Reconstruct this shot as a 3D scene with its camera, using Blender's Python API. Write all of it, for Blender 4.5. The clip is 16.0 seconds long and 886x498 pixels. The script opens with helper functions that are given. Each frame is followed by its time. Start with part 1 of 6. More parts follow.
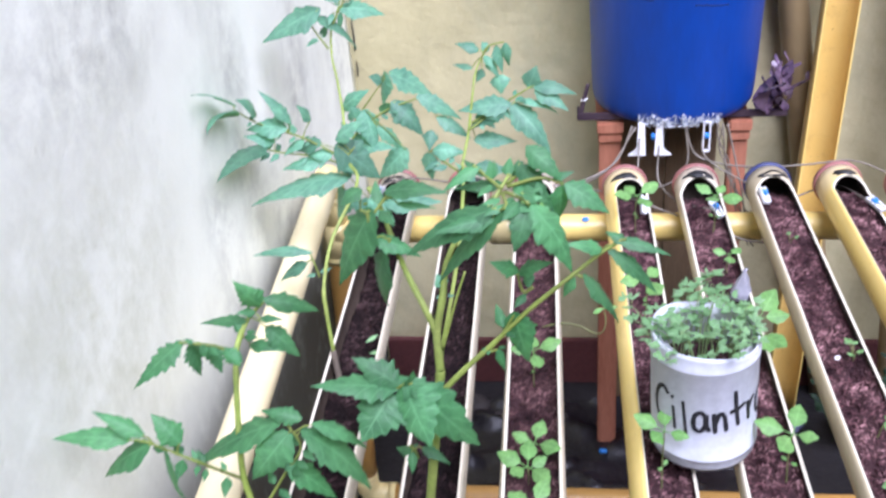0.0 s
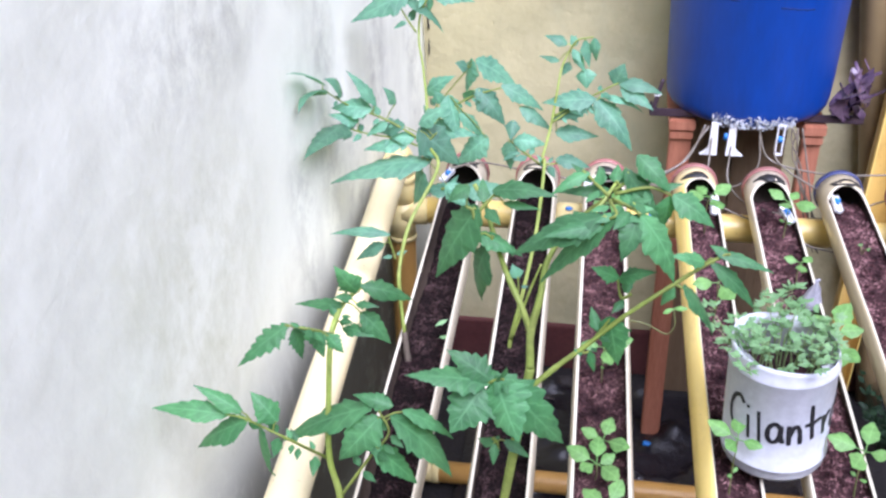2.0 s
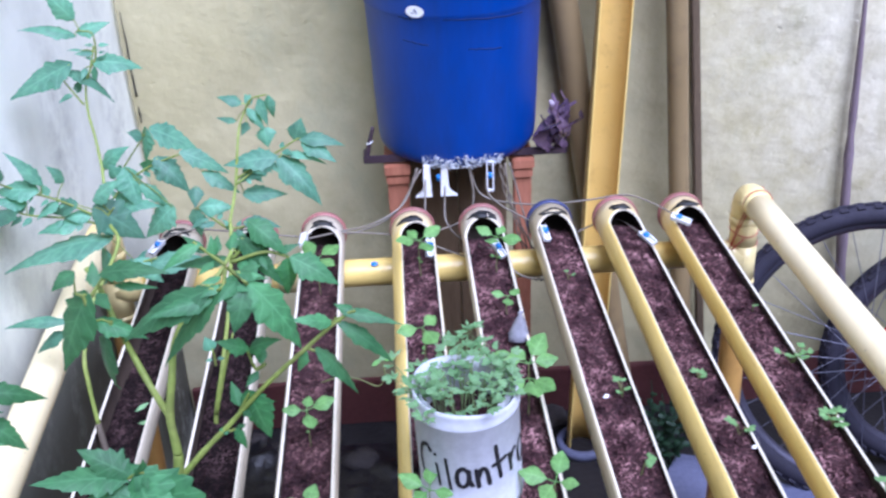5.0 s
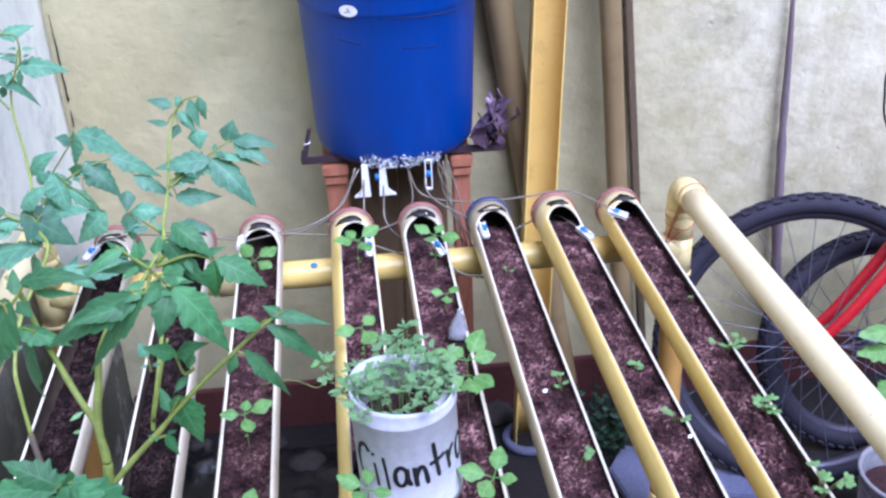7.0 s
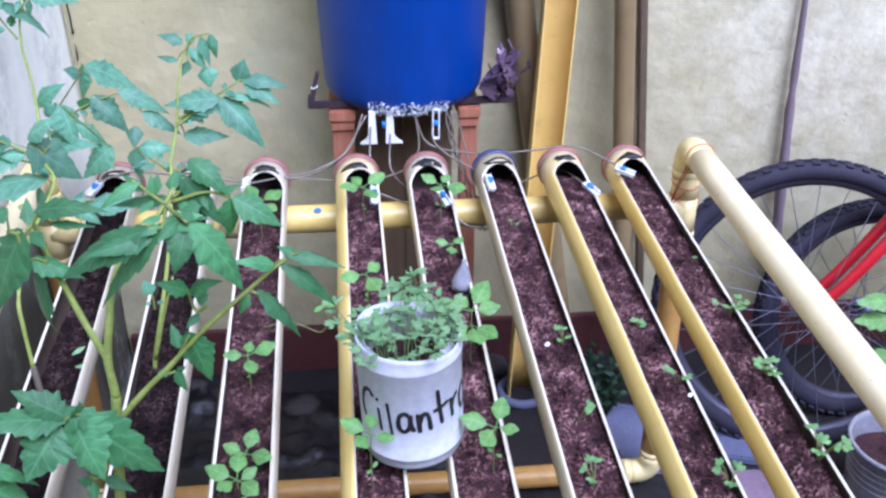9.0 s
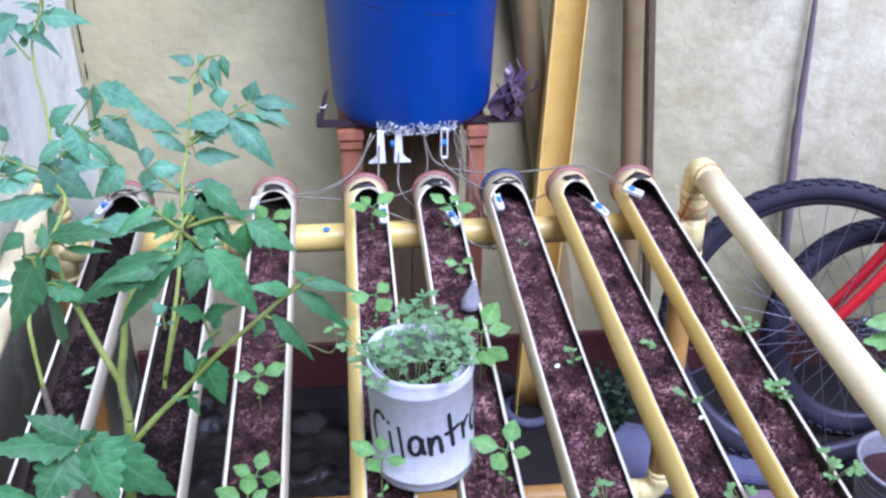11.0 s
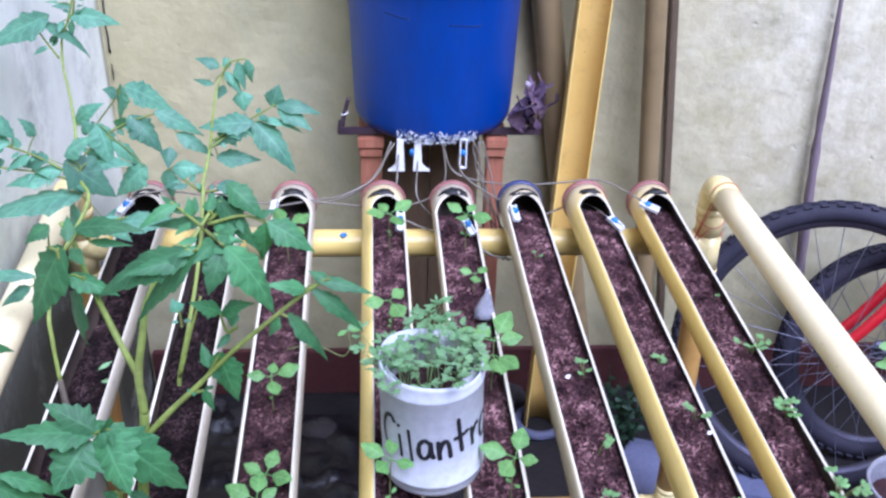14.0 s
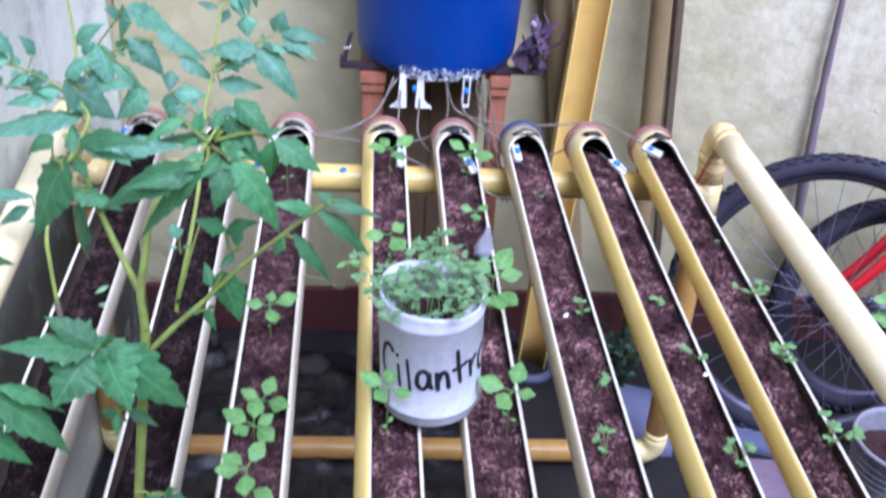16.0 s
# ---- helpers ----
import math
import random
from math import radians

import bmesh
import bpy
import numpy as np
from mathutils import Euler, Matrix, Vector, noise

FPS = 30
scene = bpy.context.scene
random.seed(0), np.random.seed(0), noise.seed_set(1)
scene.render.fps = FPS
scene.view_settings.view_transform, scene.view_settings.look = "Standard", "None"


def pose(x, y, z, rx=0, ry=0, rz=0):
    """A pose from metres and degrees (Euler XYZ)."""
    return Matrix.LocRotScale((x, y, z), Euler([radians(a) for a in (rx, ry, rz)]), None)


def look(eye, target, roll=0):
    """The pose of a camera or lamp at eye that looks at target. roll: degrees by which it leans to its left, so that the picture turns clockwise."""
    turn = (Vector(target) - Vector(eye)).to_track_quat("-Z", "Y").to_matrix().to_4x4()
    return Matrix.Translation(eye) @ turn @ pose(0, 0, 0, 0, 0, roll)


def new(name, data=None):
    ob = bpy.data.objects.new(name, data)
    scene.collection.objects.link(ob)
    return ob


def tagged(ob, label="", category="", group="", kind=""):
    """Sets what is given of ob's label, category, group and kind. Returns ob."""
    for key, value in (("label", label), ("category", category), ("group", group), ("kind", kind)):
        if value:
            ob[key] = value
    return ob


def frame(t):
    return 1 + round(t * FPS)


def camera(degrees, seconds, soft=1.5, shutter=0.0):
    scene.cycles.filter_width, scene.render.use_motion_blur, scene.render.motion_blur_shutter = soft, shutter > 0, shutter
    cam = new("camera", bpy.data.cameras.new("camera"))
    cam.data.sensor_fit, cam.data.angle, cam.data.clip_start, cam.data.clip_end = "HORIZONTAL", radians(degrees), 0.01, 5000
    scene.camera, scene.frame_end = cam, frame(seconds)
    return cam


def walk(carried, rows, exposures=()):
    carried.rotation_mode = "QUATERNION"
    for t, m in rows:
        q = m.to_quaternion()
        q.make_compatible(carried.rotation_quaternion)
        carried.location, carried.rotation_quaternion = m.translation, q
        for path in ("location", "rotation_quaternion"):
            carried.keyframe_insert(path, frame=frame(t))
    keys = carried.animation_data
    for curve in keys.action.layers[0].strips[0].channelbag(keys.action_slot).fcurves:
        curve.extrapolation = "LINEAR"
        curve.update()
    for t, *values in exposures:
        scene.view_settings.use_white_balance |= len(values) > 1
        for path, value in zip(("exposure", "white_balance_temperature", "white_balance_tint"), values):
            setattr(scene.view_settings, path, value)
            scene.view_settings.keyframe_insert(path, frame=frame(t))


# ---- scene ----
cam = camera(47.9, 16.0, 2.5, 0.5)
PATH = [
    (0, (-0.104, -1.871, 1.605), (-0.369, -0.143, 0.633), -4.6),
    (0.5, (-0.139, -1.91, 1.612), (-0.384, -0.22, 0.572), -3.1),
    (1, (-0.158, -1.918, 1.613), (-0.315, -0.228, 0.555), -2.5),
    (1.5, (-0.155, -1.921, 1.622), (-0.462, -0.226, 0.606), -4.8),
    (2, (-0.177, -1.881, 1.64), (-0.496, -0.191, 0.62), -1.7),
    (2.5, (-0.119, -1.897, 1.643), (-0.445, -0.151, 0.724), -3.5),
    (3, (-0.107, -1.882, 1.653), (-0.318, -0.115, 0.741), -2.9),
    (3.5, (-0.085, -1.872, 1.653), (-0.283, -0.097, 0.752), -3.0),
    (4, (-0.069, -1.859, 1.658), (-0.239, -0.093, 0.733), -3.5),
    (4.5, (-0.024, -1.837, 1.636), (-0.065, -0.081, 0.68), -3.1),
    (5, (0.007, -1.822, 1.629), (0.055, -0.062, 0.68), -2.5),
    (7.5, (0.028, -1.825, 1.627), (0.183, -0.076, 0.67), -2.1),
    (8, (0.022, -1.828, 1.626), (0.177, -0.085, 0.657), -1.5),
    (8.5, (0.015, -1.831, 1.616), (0.159, -0.104, 0.619), -1.0),
    (9, (0.005, -1.82, 1.62), (0.162, -0.116, 0.585), 0.3),
    (9.5, (-0.001, -1.813, 1.621), (0.165, -0.097, 0.608), 0.5),
    (12, (-0.006, -1.817, 1.636), (0.113, -0.094, 0.627), 0.4),
    (12.5, (-0.004, -1.833, 1.637), (0.09, -0.08, 0.679), 0.7),
    (13, (-0.008, -1.834, 1.634), (0.097, -0.093, 0.655), 1.3),
    (13.5, (-0.01, -1.831, 1.633), (0.118, -0.093, 0.651), 1.9),
    (14, (-0.006, -1.831, 1.631), (0.115, -0.097, 0.641), 1.7),
    (14.5, (-0.013, -1.83, 1.629), (0.111, -0.097, 0.639), 1.9),
    (15, (-0.012, -1.826, 1.627), (0.119, -0.097, 0.63), 2.3),
    (15.5, (-0.015, -1.827, 1.624), (0.121, -0.099, 0.626), 2.6),
    (16, (-0.021, -1.835, 1.606), (0.119, -0.154, 0.531), 4.0),
]
walk(cam, [(t, look(eye, target, roll)) for t, eye, target, roll in PATH],
     [(0, 0.62, 5340, 27.5), (3.5, 0.68, 5400, 28.5), (4.5, 0.49, 5240, 29.5), (5, 0.38, 4890, 28.5), (16, 0.38, 4890, 28.5)])

# ---- light ----
FLOOR = -0.125
world = bpy.data.worlds.new("sky")
scene.world = world
world.use_nodes = True
wn = world.node_tree
sky = wn.nodes.new("ShaderNodeTexSky")
sky.sky_type = "NISHITA"
sky.sun_disc = False
sky.sun_elevation = radians(53)
sky.sun_rotation = radians(150)
sky.dust_density = 4.0
sky.air_density = 1.0
wn.links.new(sky.outputs[0], wn.nodes["Background"].inputs[0])
wn.nodes["Background"].inputs[1].default_value = 0.044
sun = new("sun", bpy.data.lights.new("sun", "SUN"))
sun.data.energy = 4.8
sun.data.angle = radians(48)
sun.data.color = (1.0, 0.98, 0.94)
sun.matrix_world = look((1.7, -3.0, 4.9), (0.0, 0.0, 0.3))

# ---- materials ----


def material(name):
    m = bpy.data.materials.new(name)
    m.use_nodes = True
    t = m.node_tree
    b = t.nodes["Principled BSDF"]
    return m, t, b


def noise_node(t, scale, detail=4.0, rough=0.55, stretch=(1, 1, 1), offset=(0, 0, 0), distortion=0.0):
    co = t.nodes.new("ShaderNodeTexCoord")
    mp = t.nodes.new("ShaderNodeMapping")
    mp.inputs["Scale"].default_value = stretch
    mp.inputs["Location"].default_value = offset
    t.links.new(co.outputs["Object"], mp.inputs[0])
    n = t.nodes.new("ShaderNodeTexNoise")
    n.inputs["Scale"].default_value = scale
    n.inputs["Detail"].default_value = detail
    n.inputs["Roughness"].default_value = rough
    n.inputs["Distortion"].default_value = distortion
    t.links.new(mp.outputs[0], n.inputs["Vector"])
    return n.outputs["Fac"]


def ramp(t, fac, stops):
    r = t.nodes.new("ShaderNodeValToRGB")
    e = r.color_ramp.elements
    while len(e) < len(stops):
        e.new(0.5)
    for el, (p, c) in zip(e, stops):
        el.position = p
        el.color = (*c, 1) if len(c) == 3 else c
    t.links.new(fac, r.inputs[0])
    return r.outputs[0]


def mix(t, fac, a, b, kind="MIX"):
    n = t.nodes.new("ShaderNodeMix")
    n.data_type = "RGBA"
    n.blend_type = kind
    for sock, v in ((0, fac), (6, a), (7, b)):
        if isinstance(v, (int, float)):
            n.inputs[sock].default_value = v
        elif isinstance(v, tuple):
            n.inputs[sock].default_value = (*v, 1)
        else:
            t.links.new(v, n.inputs[sock])
    return n.outputs[2]


def bump(t, b, fac, strength, distance):
    n = t.nodes.new("ShaderNodeBump")
    n.inputs["Strength"].default_value = strength
    n.inputs["Distance"].default_value = distance
    t.links.new(fac, n.inputs["Height"])
    last = b.inputs["Normal"]
    if last.is_linked:
        t.links.new(last.links[0].from_socket, n.inputs["Normal"])
    t.links.new(n.outputs[0], last)


def random_tint(t, color, amount=0.15):
    """Varies a colour's brightness a little from object to object."""
    info = t.nodes.new("ShaderNodeObjectInfo")
    mr = t.nodes.new("ShaderNodeMapRange")
    mr.inputs[3].default_value = 1 - amount
    mr.inputs[4].default_value = 1 + amount
    t.links.new(info.outputs["Random"], mr.inputs[0])
    hs = t.nodes.new("ShaderNodeHueSaturation")
    t.links.new(mr.outputs[0], hs.inputs["Value"])
    t.links.new(color, hs.inputs["Color"])
    return hs.outputs[0]


def island_tint(t, color, amount=0.4):
    geo = t.nodes.new("ShaderNodeNewGeometry")
    mr = t.nodes.new("ShaderNodeMapRange")
    mr.inputs[3].default_value = 1 - amount
    mr.inputs[4].default_value = 1 + amount
    t.links.new(geo.outputs["Random Per Island"], mr.inputs[0])
    hs = t.nodes.new("ShaderNodeHueSaturation")
    t.links.new(mr.outputs[0], hs.inputs["Value"])
    t.links.new(color, hs.inputs["Color"])
    return hs.outputs[0]


def math_node(t, op, a, b=None):
    m = t.nodes.new("ShaderNodeMath")
    m.operation = op
    for k, v in enumerate((a, b)):
        if v is None:
            continue
        if isinstance(v, (int, float)):
            m.inputs[k].default_value = v
        else:
            t.links.new(v, m.inputs[k])
    return m.outputs[0]


def simple(name, c1, c2, rough=0.5, scale=8.0, fine=120.0, relief=0.3, depth=0.001, metal=0.0, stretch=(1, 1, 1), tint=0.0, island=0.0, trans=0.0, spec=0.5):
    m, t, b = material(name)
    col = ramp(t, noise_node(t, scale, 5, 0.6, stretch), [(0.3, c1), (0.7, c2)])
    g = noise_node(t, fine, 3, 0.6, stretch)
    col = mix(t, 0.35, col, ramp(t, g, [(0.25, tuple(v * 0.7 for v in c1)), (0.75, tuple(min(1, v * 1.15) for v in c2))]))
    if tint:
        col = random_tint(t, col, tint)
    if island:
        col = island_tint(t, col, island)
    t.links.new(col, b.inputs["Base Color"])
    b.inputs["Roughness"].default_value = rough
    b.inputs["Metallic"].default_value = metal
    b.inputs["Specular IOR Level"].default_value = spec
    if trans:
        b.inputs["Transmission Weight"].default_value = trans
    if relief:
        bump(t, b, g, relief, depth)
    return m


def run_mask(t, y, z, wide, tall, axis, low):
    """A ragged patch of mould, damp, painted shade or painted light about (y, z) on a wall, broken up by fine noise."""
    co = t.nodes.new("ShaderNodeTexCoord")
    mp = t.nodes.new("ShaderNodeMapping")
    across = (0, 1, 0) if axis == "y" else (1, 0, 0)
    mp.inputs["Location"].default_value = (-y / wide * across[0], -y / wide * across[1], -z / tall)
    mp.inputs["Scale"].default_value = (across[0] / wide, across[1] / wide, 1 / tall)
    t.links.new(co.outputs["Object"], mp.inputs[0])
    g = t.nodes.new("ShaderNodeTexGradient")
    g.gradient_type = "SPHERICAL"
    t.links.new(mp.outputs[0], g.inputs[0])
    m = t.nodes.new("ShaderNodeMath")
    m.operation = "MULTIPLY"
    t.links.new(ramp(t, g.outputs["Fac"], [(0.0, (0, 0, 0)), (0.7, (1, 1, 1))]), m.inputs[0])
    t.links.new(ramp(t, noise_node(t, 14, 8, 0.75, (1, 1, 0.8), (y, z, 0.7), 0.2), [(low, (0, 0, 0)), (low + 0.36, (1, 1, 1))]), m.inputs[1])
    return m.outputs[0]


def plaster(name, base, light, stain, dark, stain_low, stain_high, streak, lumps, runs=(), axis="y"):
    """Old limewashed plaster: broad tone, grey-green mould in streaks, trowel lumps and grain."""
    m, t, b = material(name)
    col = ramp(t, noise_node(t, 1.3, 5, 0.6), [(0.3, base), (0.7, light)])
    col = mix(t, ramp(t, noise_node(t, 5.0, 6, 0.65), [(0.45, (0, 0, 0)), (0.72, (1, 1, 1))]), col, tuple(0.86 * v for v in base))
    mask = ramp(t, noise_node(t, 2.2, 7, 0.7, streak, (3.1, 1.7, 0.4), 0.4), [(stain_low, (0, 0, 0)), (stain_high, (1, 1, 1))])
    col = mix(t, mask, col, stain)
    mask2 = ramp(t, noise_node(t, 5.5, 8, 0.75, streak, (0.3, 7.7, 2.4), 0.8), [(stain_low + 0.06, (0, 0, 0)), (stain_high + 0.1, (0.6, 0.6, 0.6))])
    col = mix(t, mask2, col, dark)
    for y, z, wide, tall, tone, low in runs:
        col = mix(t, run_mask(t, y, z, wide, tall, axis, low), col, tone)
    t.links.new(col, b.inputs["Base Color"])
    b.inputs["Roughness"].default_value = 0.9
    bump(t, b, noise_node(t, 7.0, 5, 0.55), lumps, 0.025)
    pits = ramp(t, noise_node(t, 38.0, 2, 0.5, (1, 1, 1), (5.0, 2.0, 1.0)), [(0.24, (0, 0, 0)), (0.32, (1, 1, 1))])
    bump(t, b, pits, 0.45 * lumps, 0.006)
    bump(t, b, noise_node(t, 90.0, 4, 0.6), 0.2, 0.003)
    return m


# pale tone that paints the stronger light on the rear wall's right side
LIT_CREAM = (0.78, 0.735, 0.545)
# the darkest tone paints the shade below rail and rack, over some damp dirt
MOULD, MOSS, DAMP_SHADE = (0.38, 0.39, 0.34), (0.56, 0.58, 0.41), (0.10, 0.098, 0.072)
RUNS = ((-0.40, 1.00, 0.10, 0.34, MOULD, 0.42), (-0.55, 0.86, 0.09, 0.22, MOULD, 0.42), (-0.25, 0.78, 0.10, 0.20, MOULD, 0.42), (-0.52, 1.35, 0.09, 0.16, MOULD, 0.42), (-0.05, 0.95, 0.12, 0.30, MOULD, 0.42), (-0.85, 1.30, 0.30, 0.14, MOULD, 0.42), (-0.95, 1.0, 0.30, 0.30, MOSS, 0.42), (0.30, 0.9, 0.12, 0.40, MOULD, 0.42), (-0.75, 0.40, 1.2, 0.40, DAMP_SHADE, 0.12), (-0.2, 0.38, 0.8, 0.40, DAMP_SHADE, 0.12), (0.32, 0.08, 0.45, 0.40, DAMP_SHADE, 0.12))
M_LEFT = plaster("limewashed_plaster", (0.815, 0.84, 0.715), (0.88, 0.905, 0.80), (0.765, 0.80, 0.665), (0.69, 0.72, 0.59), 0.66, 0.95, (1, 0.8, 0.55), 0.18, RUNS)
M_REAR = plaster("cream_plaster", (0.445, 0.400, 0.215), (0.60, 0.553, 0.335), (0.395, 0.40, 0.255), (0.30, 0.27, 0.165), 0.50, 0.78, (1.0, 1, 0.6), 0.55, ((1.25, 1.0, 0.75, 0.9, LIT_CREAM, 0.30), (1.45, 1.25, 0.7, 0.7, LIT_CREAM, 0.30)), "x")
# dim grey, so that the unseen walls throw little light under the rack
M_UNSEENWALL = simple("dim_unseen_wall", (0.13, 0.13, 0.12), (0.20, 0.19, 0.18), 0.9, 3, 60, 0.4, 0.004)
M_MAROON = simple("maroon_paint", (0.07, 0.020, 0.020), (0.115, 0.036, 0.033), 0.7, 6, 90)
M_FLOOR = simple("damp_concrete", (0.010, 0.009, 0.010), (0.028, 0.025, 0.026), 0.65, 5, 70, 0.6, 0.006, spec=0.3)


def pvc(name, c1, c2, dirt, bleach=None):
    m, t, b = material(name)
    col = ramp(t, noise_node(t, 6, 4), [(0.3, c1), (0.7, c2)])
    mask = ramp(t, noise_node(t, 22, 7, 0.7, (1, 0.35, 1)), [(0.52, (0, 0, 0)), (0.75, (0.55, 0.55, 0.55))])
    col = mix(t, mask, col, dirt)
    if bleach:
        co = t.nodes.new("ShaderNodeTexCoord")
        sep = t.nodes.new("ShaderNodeSeparateXYZ")
        t.links.new(co.outputs["Object"], sep.inputs[0])
        edge = math_node(t, "ADD", sep.outputs[1], math_node(t, "MULTIPLY", noise_node(t, 9, 4), 0.16))
        col = mix(t, ramp(t, edge, [(0.0, (0, 0, 0)), (0.09, (0.8, 0.8, 0.8))]), col, bleach)
    specks = ramp(t, noise_node(t, 160, 2, 0.5), [(0.70, (0, 0, 0)), (0.76, (0.6, 0.6, 0.6))])
    col = mix(t, specks, col, tuple(0.35 * v for v in c1))
    t.links.new(col, b.inputs["Base Color"])
    b.inputs["Roughness"].default_value = 0.30
    bump(t, b, noise_node(t, 40, 3), 0.12, 0.002)
    return m


M_TROUGHY = pvc("bleached_yellow_pvc", (0.76, 0.56, 0.15), (0.83, 0.64, 0.21), (0.54, 0.40, 0.15), (0.72, 0.64, 0.47))
M_YELLOW = pvc("yellow_pvc", (0.76, 0.56, 0.15), (0.83, 0.64, 0.21), (0.54, 0.40, 0.15))
M_MUSTARD = pvc("mustard_pvc", (0.56, 0.37, 0.09), (0.64, 0.44, 0.13), (0.36, 0.23, 0.07))
M_CREAM = pvc("faded_cream_pvc", (0.57, 0.505, 0.37), (0.63, 0.57, 0.44), (0.32, 0.264, 0.176))
M_DULLCREAM = pvc("dull_cream_pvc", (0.47, 0.42, 0.30), (0.54, 0.485, 0.365), (0.27, 0.225, 0.15))
M_GREYCREAM = pvc("weathered_pvc", (0.46, 0.39, 0.24), (0.54, 0.47, 0.31), (0.30, 0.25, 0.16))
M_RAIL = pvc("pale_yellow_pvc", (0.90, 0.77, 0.45), (0.92, 0.82, 0.53), (0.74, 0.58, 0.28))
M_FITTING = pvc("fitting_pvc", (0.82, 0.67, 0.28), (0.87, 0.75, 0.37), (0.5, 0.38, 0.16))
M_ORANGE = pvc("orange_pvc", (0.50, 0.28, 0.07), (0.58, 0.34, 0.09), (0.30, 0.17, 0.06))
M_BROWNPIPE = pvc("dusty_brown_pvc", (0.22, 0.160, 0.075), (0.29, 0.215, 0.105), (0.14, 0.10, 0.06))
M_PLANK = simple("brown_plank", (0.11, 0.078, 0.045), (0.18, 0.130, 0.078), 0.75, 8, 70, 0.5, 0.003, stretch=(5, 5, 0.5))
M_BOARD = simple("stained_brown_board", (0.115, 0.075, 0.038), (0.175, 0.118, 0.064), 0.8, 7, 60, 0.5, 0.003, stretch=(5, 5, 0.5))
M_RIM = simple("sawn_pvc_edge", (0.74, 0.68, 0.53), (0.83, 0.77, 0.62), 0.5, 30, 300)
M_CAPRED = simple("red_cap", (0.27, 0.10, 0.09), (0.37, 0.17, 0.15), 0.5, 14, 160, tint=0.15)
M_CAPBLUE = simple("navy_cap", (0.03, 0.04, 0.12), (0.06, 0.07, 0.17), 0.45, 14, 160)
M_BLACK = simple("black_plastic", (0.012, 0.012, 0.013), (0.03, 0.03, 0.03), 0.55, 20, 150)
M_SOIL = simple("coir_bed", (0.014, 0.006, 0.008), (0.090, 0.044, 0.046), 0.95, 20, 160, 1.0, 0.006, spec=0.2)
# soiled inner faces, with the shade inside the pipe put into their colour
M_INNERSHADE = simple("shaded_soiled_pvc", (0.028, 0.018, 0.014), (0.075, 0.052, 0.035), 0.7, 18, 120, 0.3, 0.001)


def coir(name, low, mid, high):
    m, t, b = material(name)
    col = ramp(t, noise_node(t, 20, 7, 0.75), [(0.37, low), (0.48, mid), (0.63, high)])
    col = island_tint(t, col, 0.45)
    t.links.new(col, b.inputs["Base Color"])
    b.inputs["Roughness"].default_value = 0.9
    b.inputs["Specular IOR Level"].default_value = 0.2
    return m


# coir in three depths: the darker copies carry the shade at the left
M_PARTSHADECHIP = coir("part_shaded_coir_chip", (0.012, 0.005, 0.006), (0.062, 0.028, 0.028), (0.25, 0.135, 0.13))
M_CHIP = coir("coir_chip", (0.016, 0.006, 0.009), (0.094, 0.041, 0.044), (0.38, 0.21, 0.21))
M_DAMPSHADECHIP = coir("damp_shaded_coir_chip", (0.007, 0.004, 0.004), (0.022, 0.011, 0.011), (0.085, 0.050, 0.048))
M_DAMPSHADESOIL = simple("damp_shaded_coir_bed", (0.005, 0.003, 0.003), (0.017, 0.010, 0.010), 0.9, 20, 160, 1.0, 0.006, spec=0.15)
M_BLUEDIRT = simple("dirty_blue_groove", (0.002, 0.008, 0.06), (0.004, 0.02, 0.11), 0.9, 30, 200, 0)
M_BLUE = simple("blue_plastic", (0.001, 0.030, 0.205), (0.002, 0.044, 0.285), 0.45, 5, 60, 0.15, 0.001, stretch=(1, 1, 0.25))
M_WHITEPL = simple("white_plastic", (0.50, 0.52, 0.57), (0.60, 0.62, 0.67), 0.42, 7, 90, 0.1, 0.001)
M_CLAMP = simple("white_clamp", (0.78, 0.79, 0.80), (0.85, 0.85, 0.86), 0.4, 40, 200, 0)
M_CLAMPBLUE = simple("blue_roller", (0.02, 0.16, 0.50), (0.04, 0.22, 0.60), 0.4, 40, 200, 0)
M_TUBE = simple("clear_tube", (0.16, 0.14, 0.115), (0.25, 0.22, 0.18), 0.25, 30, 200, 0)
M_INK = simple("black_marker", (0.008, 0.008, 0.012), (0.02, 0.02, 0.025), 0.5, 40, 200, 0)
M_WOOD = simple("orange_wood", (0.30, 0.105, 0.055), (0.46, 0.19, 0.11), 0.65, 9, 60, 0.5, 0.003, stretch=(6, 6, 0.7))
M_TRAY = simple("dark_purple_metal", (0.022, 0.012, 0.019), (0.058, 0.034, 0.048), 0.55, 12, 120, 0.4, 0.002)
M_STICK = simple("grey_wood", (0.16, 0.12, 0.14), (0.27, 0.21, 0.235), 0.8, 8, 80, 0.5, 0.003, stretch=(4, 4, 0.5))
M_TYRE = simple("tyre_rubber", (0.011, 0.010, 0.019), (0.030, 0.027, 0.048), 0.8, 20, 180, 0.5, 0.002)
M_RIMMETAL = simple("dull_alloy", (0.085, 0.08, 0.115), (0.14, 0.135, 0.18), 0.4, 12, 150, 0.1, 0.001, metal=0.7)
M_SPOKE = simple("steel_spoke", (0.16, 0.16, 0.21), (0.24, 0.24, 0.30), 0.4, 12, 150, 0, metal=0.6)
M_RED = simple("red_enamel", (0.48, 0.012, 0.02), (0.60, 0.02, 0.03), 0.25, 6, 90, 0.05, 0.001)
M_SLATE = simple("blue_grey_slate", (0.095, 0.105, 0.19), (0.16, 0.17, 0.27), 0.6, 9, 90, 0.5, 0.004)
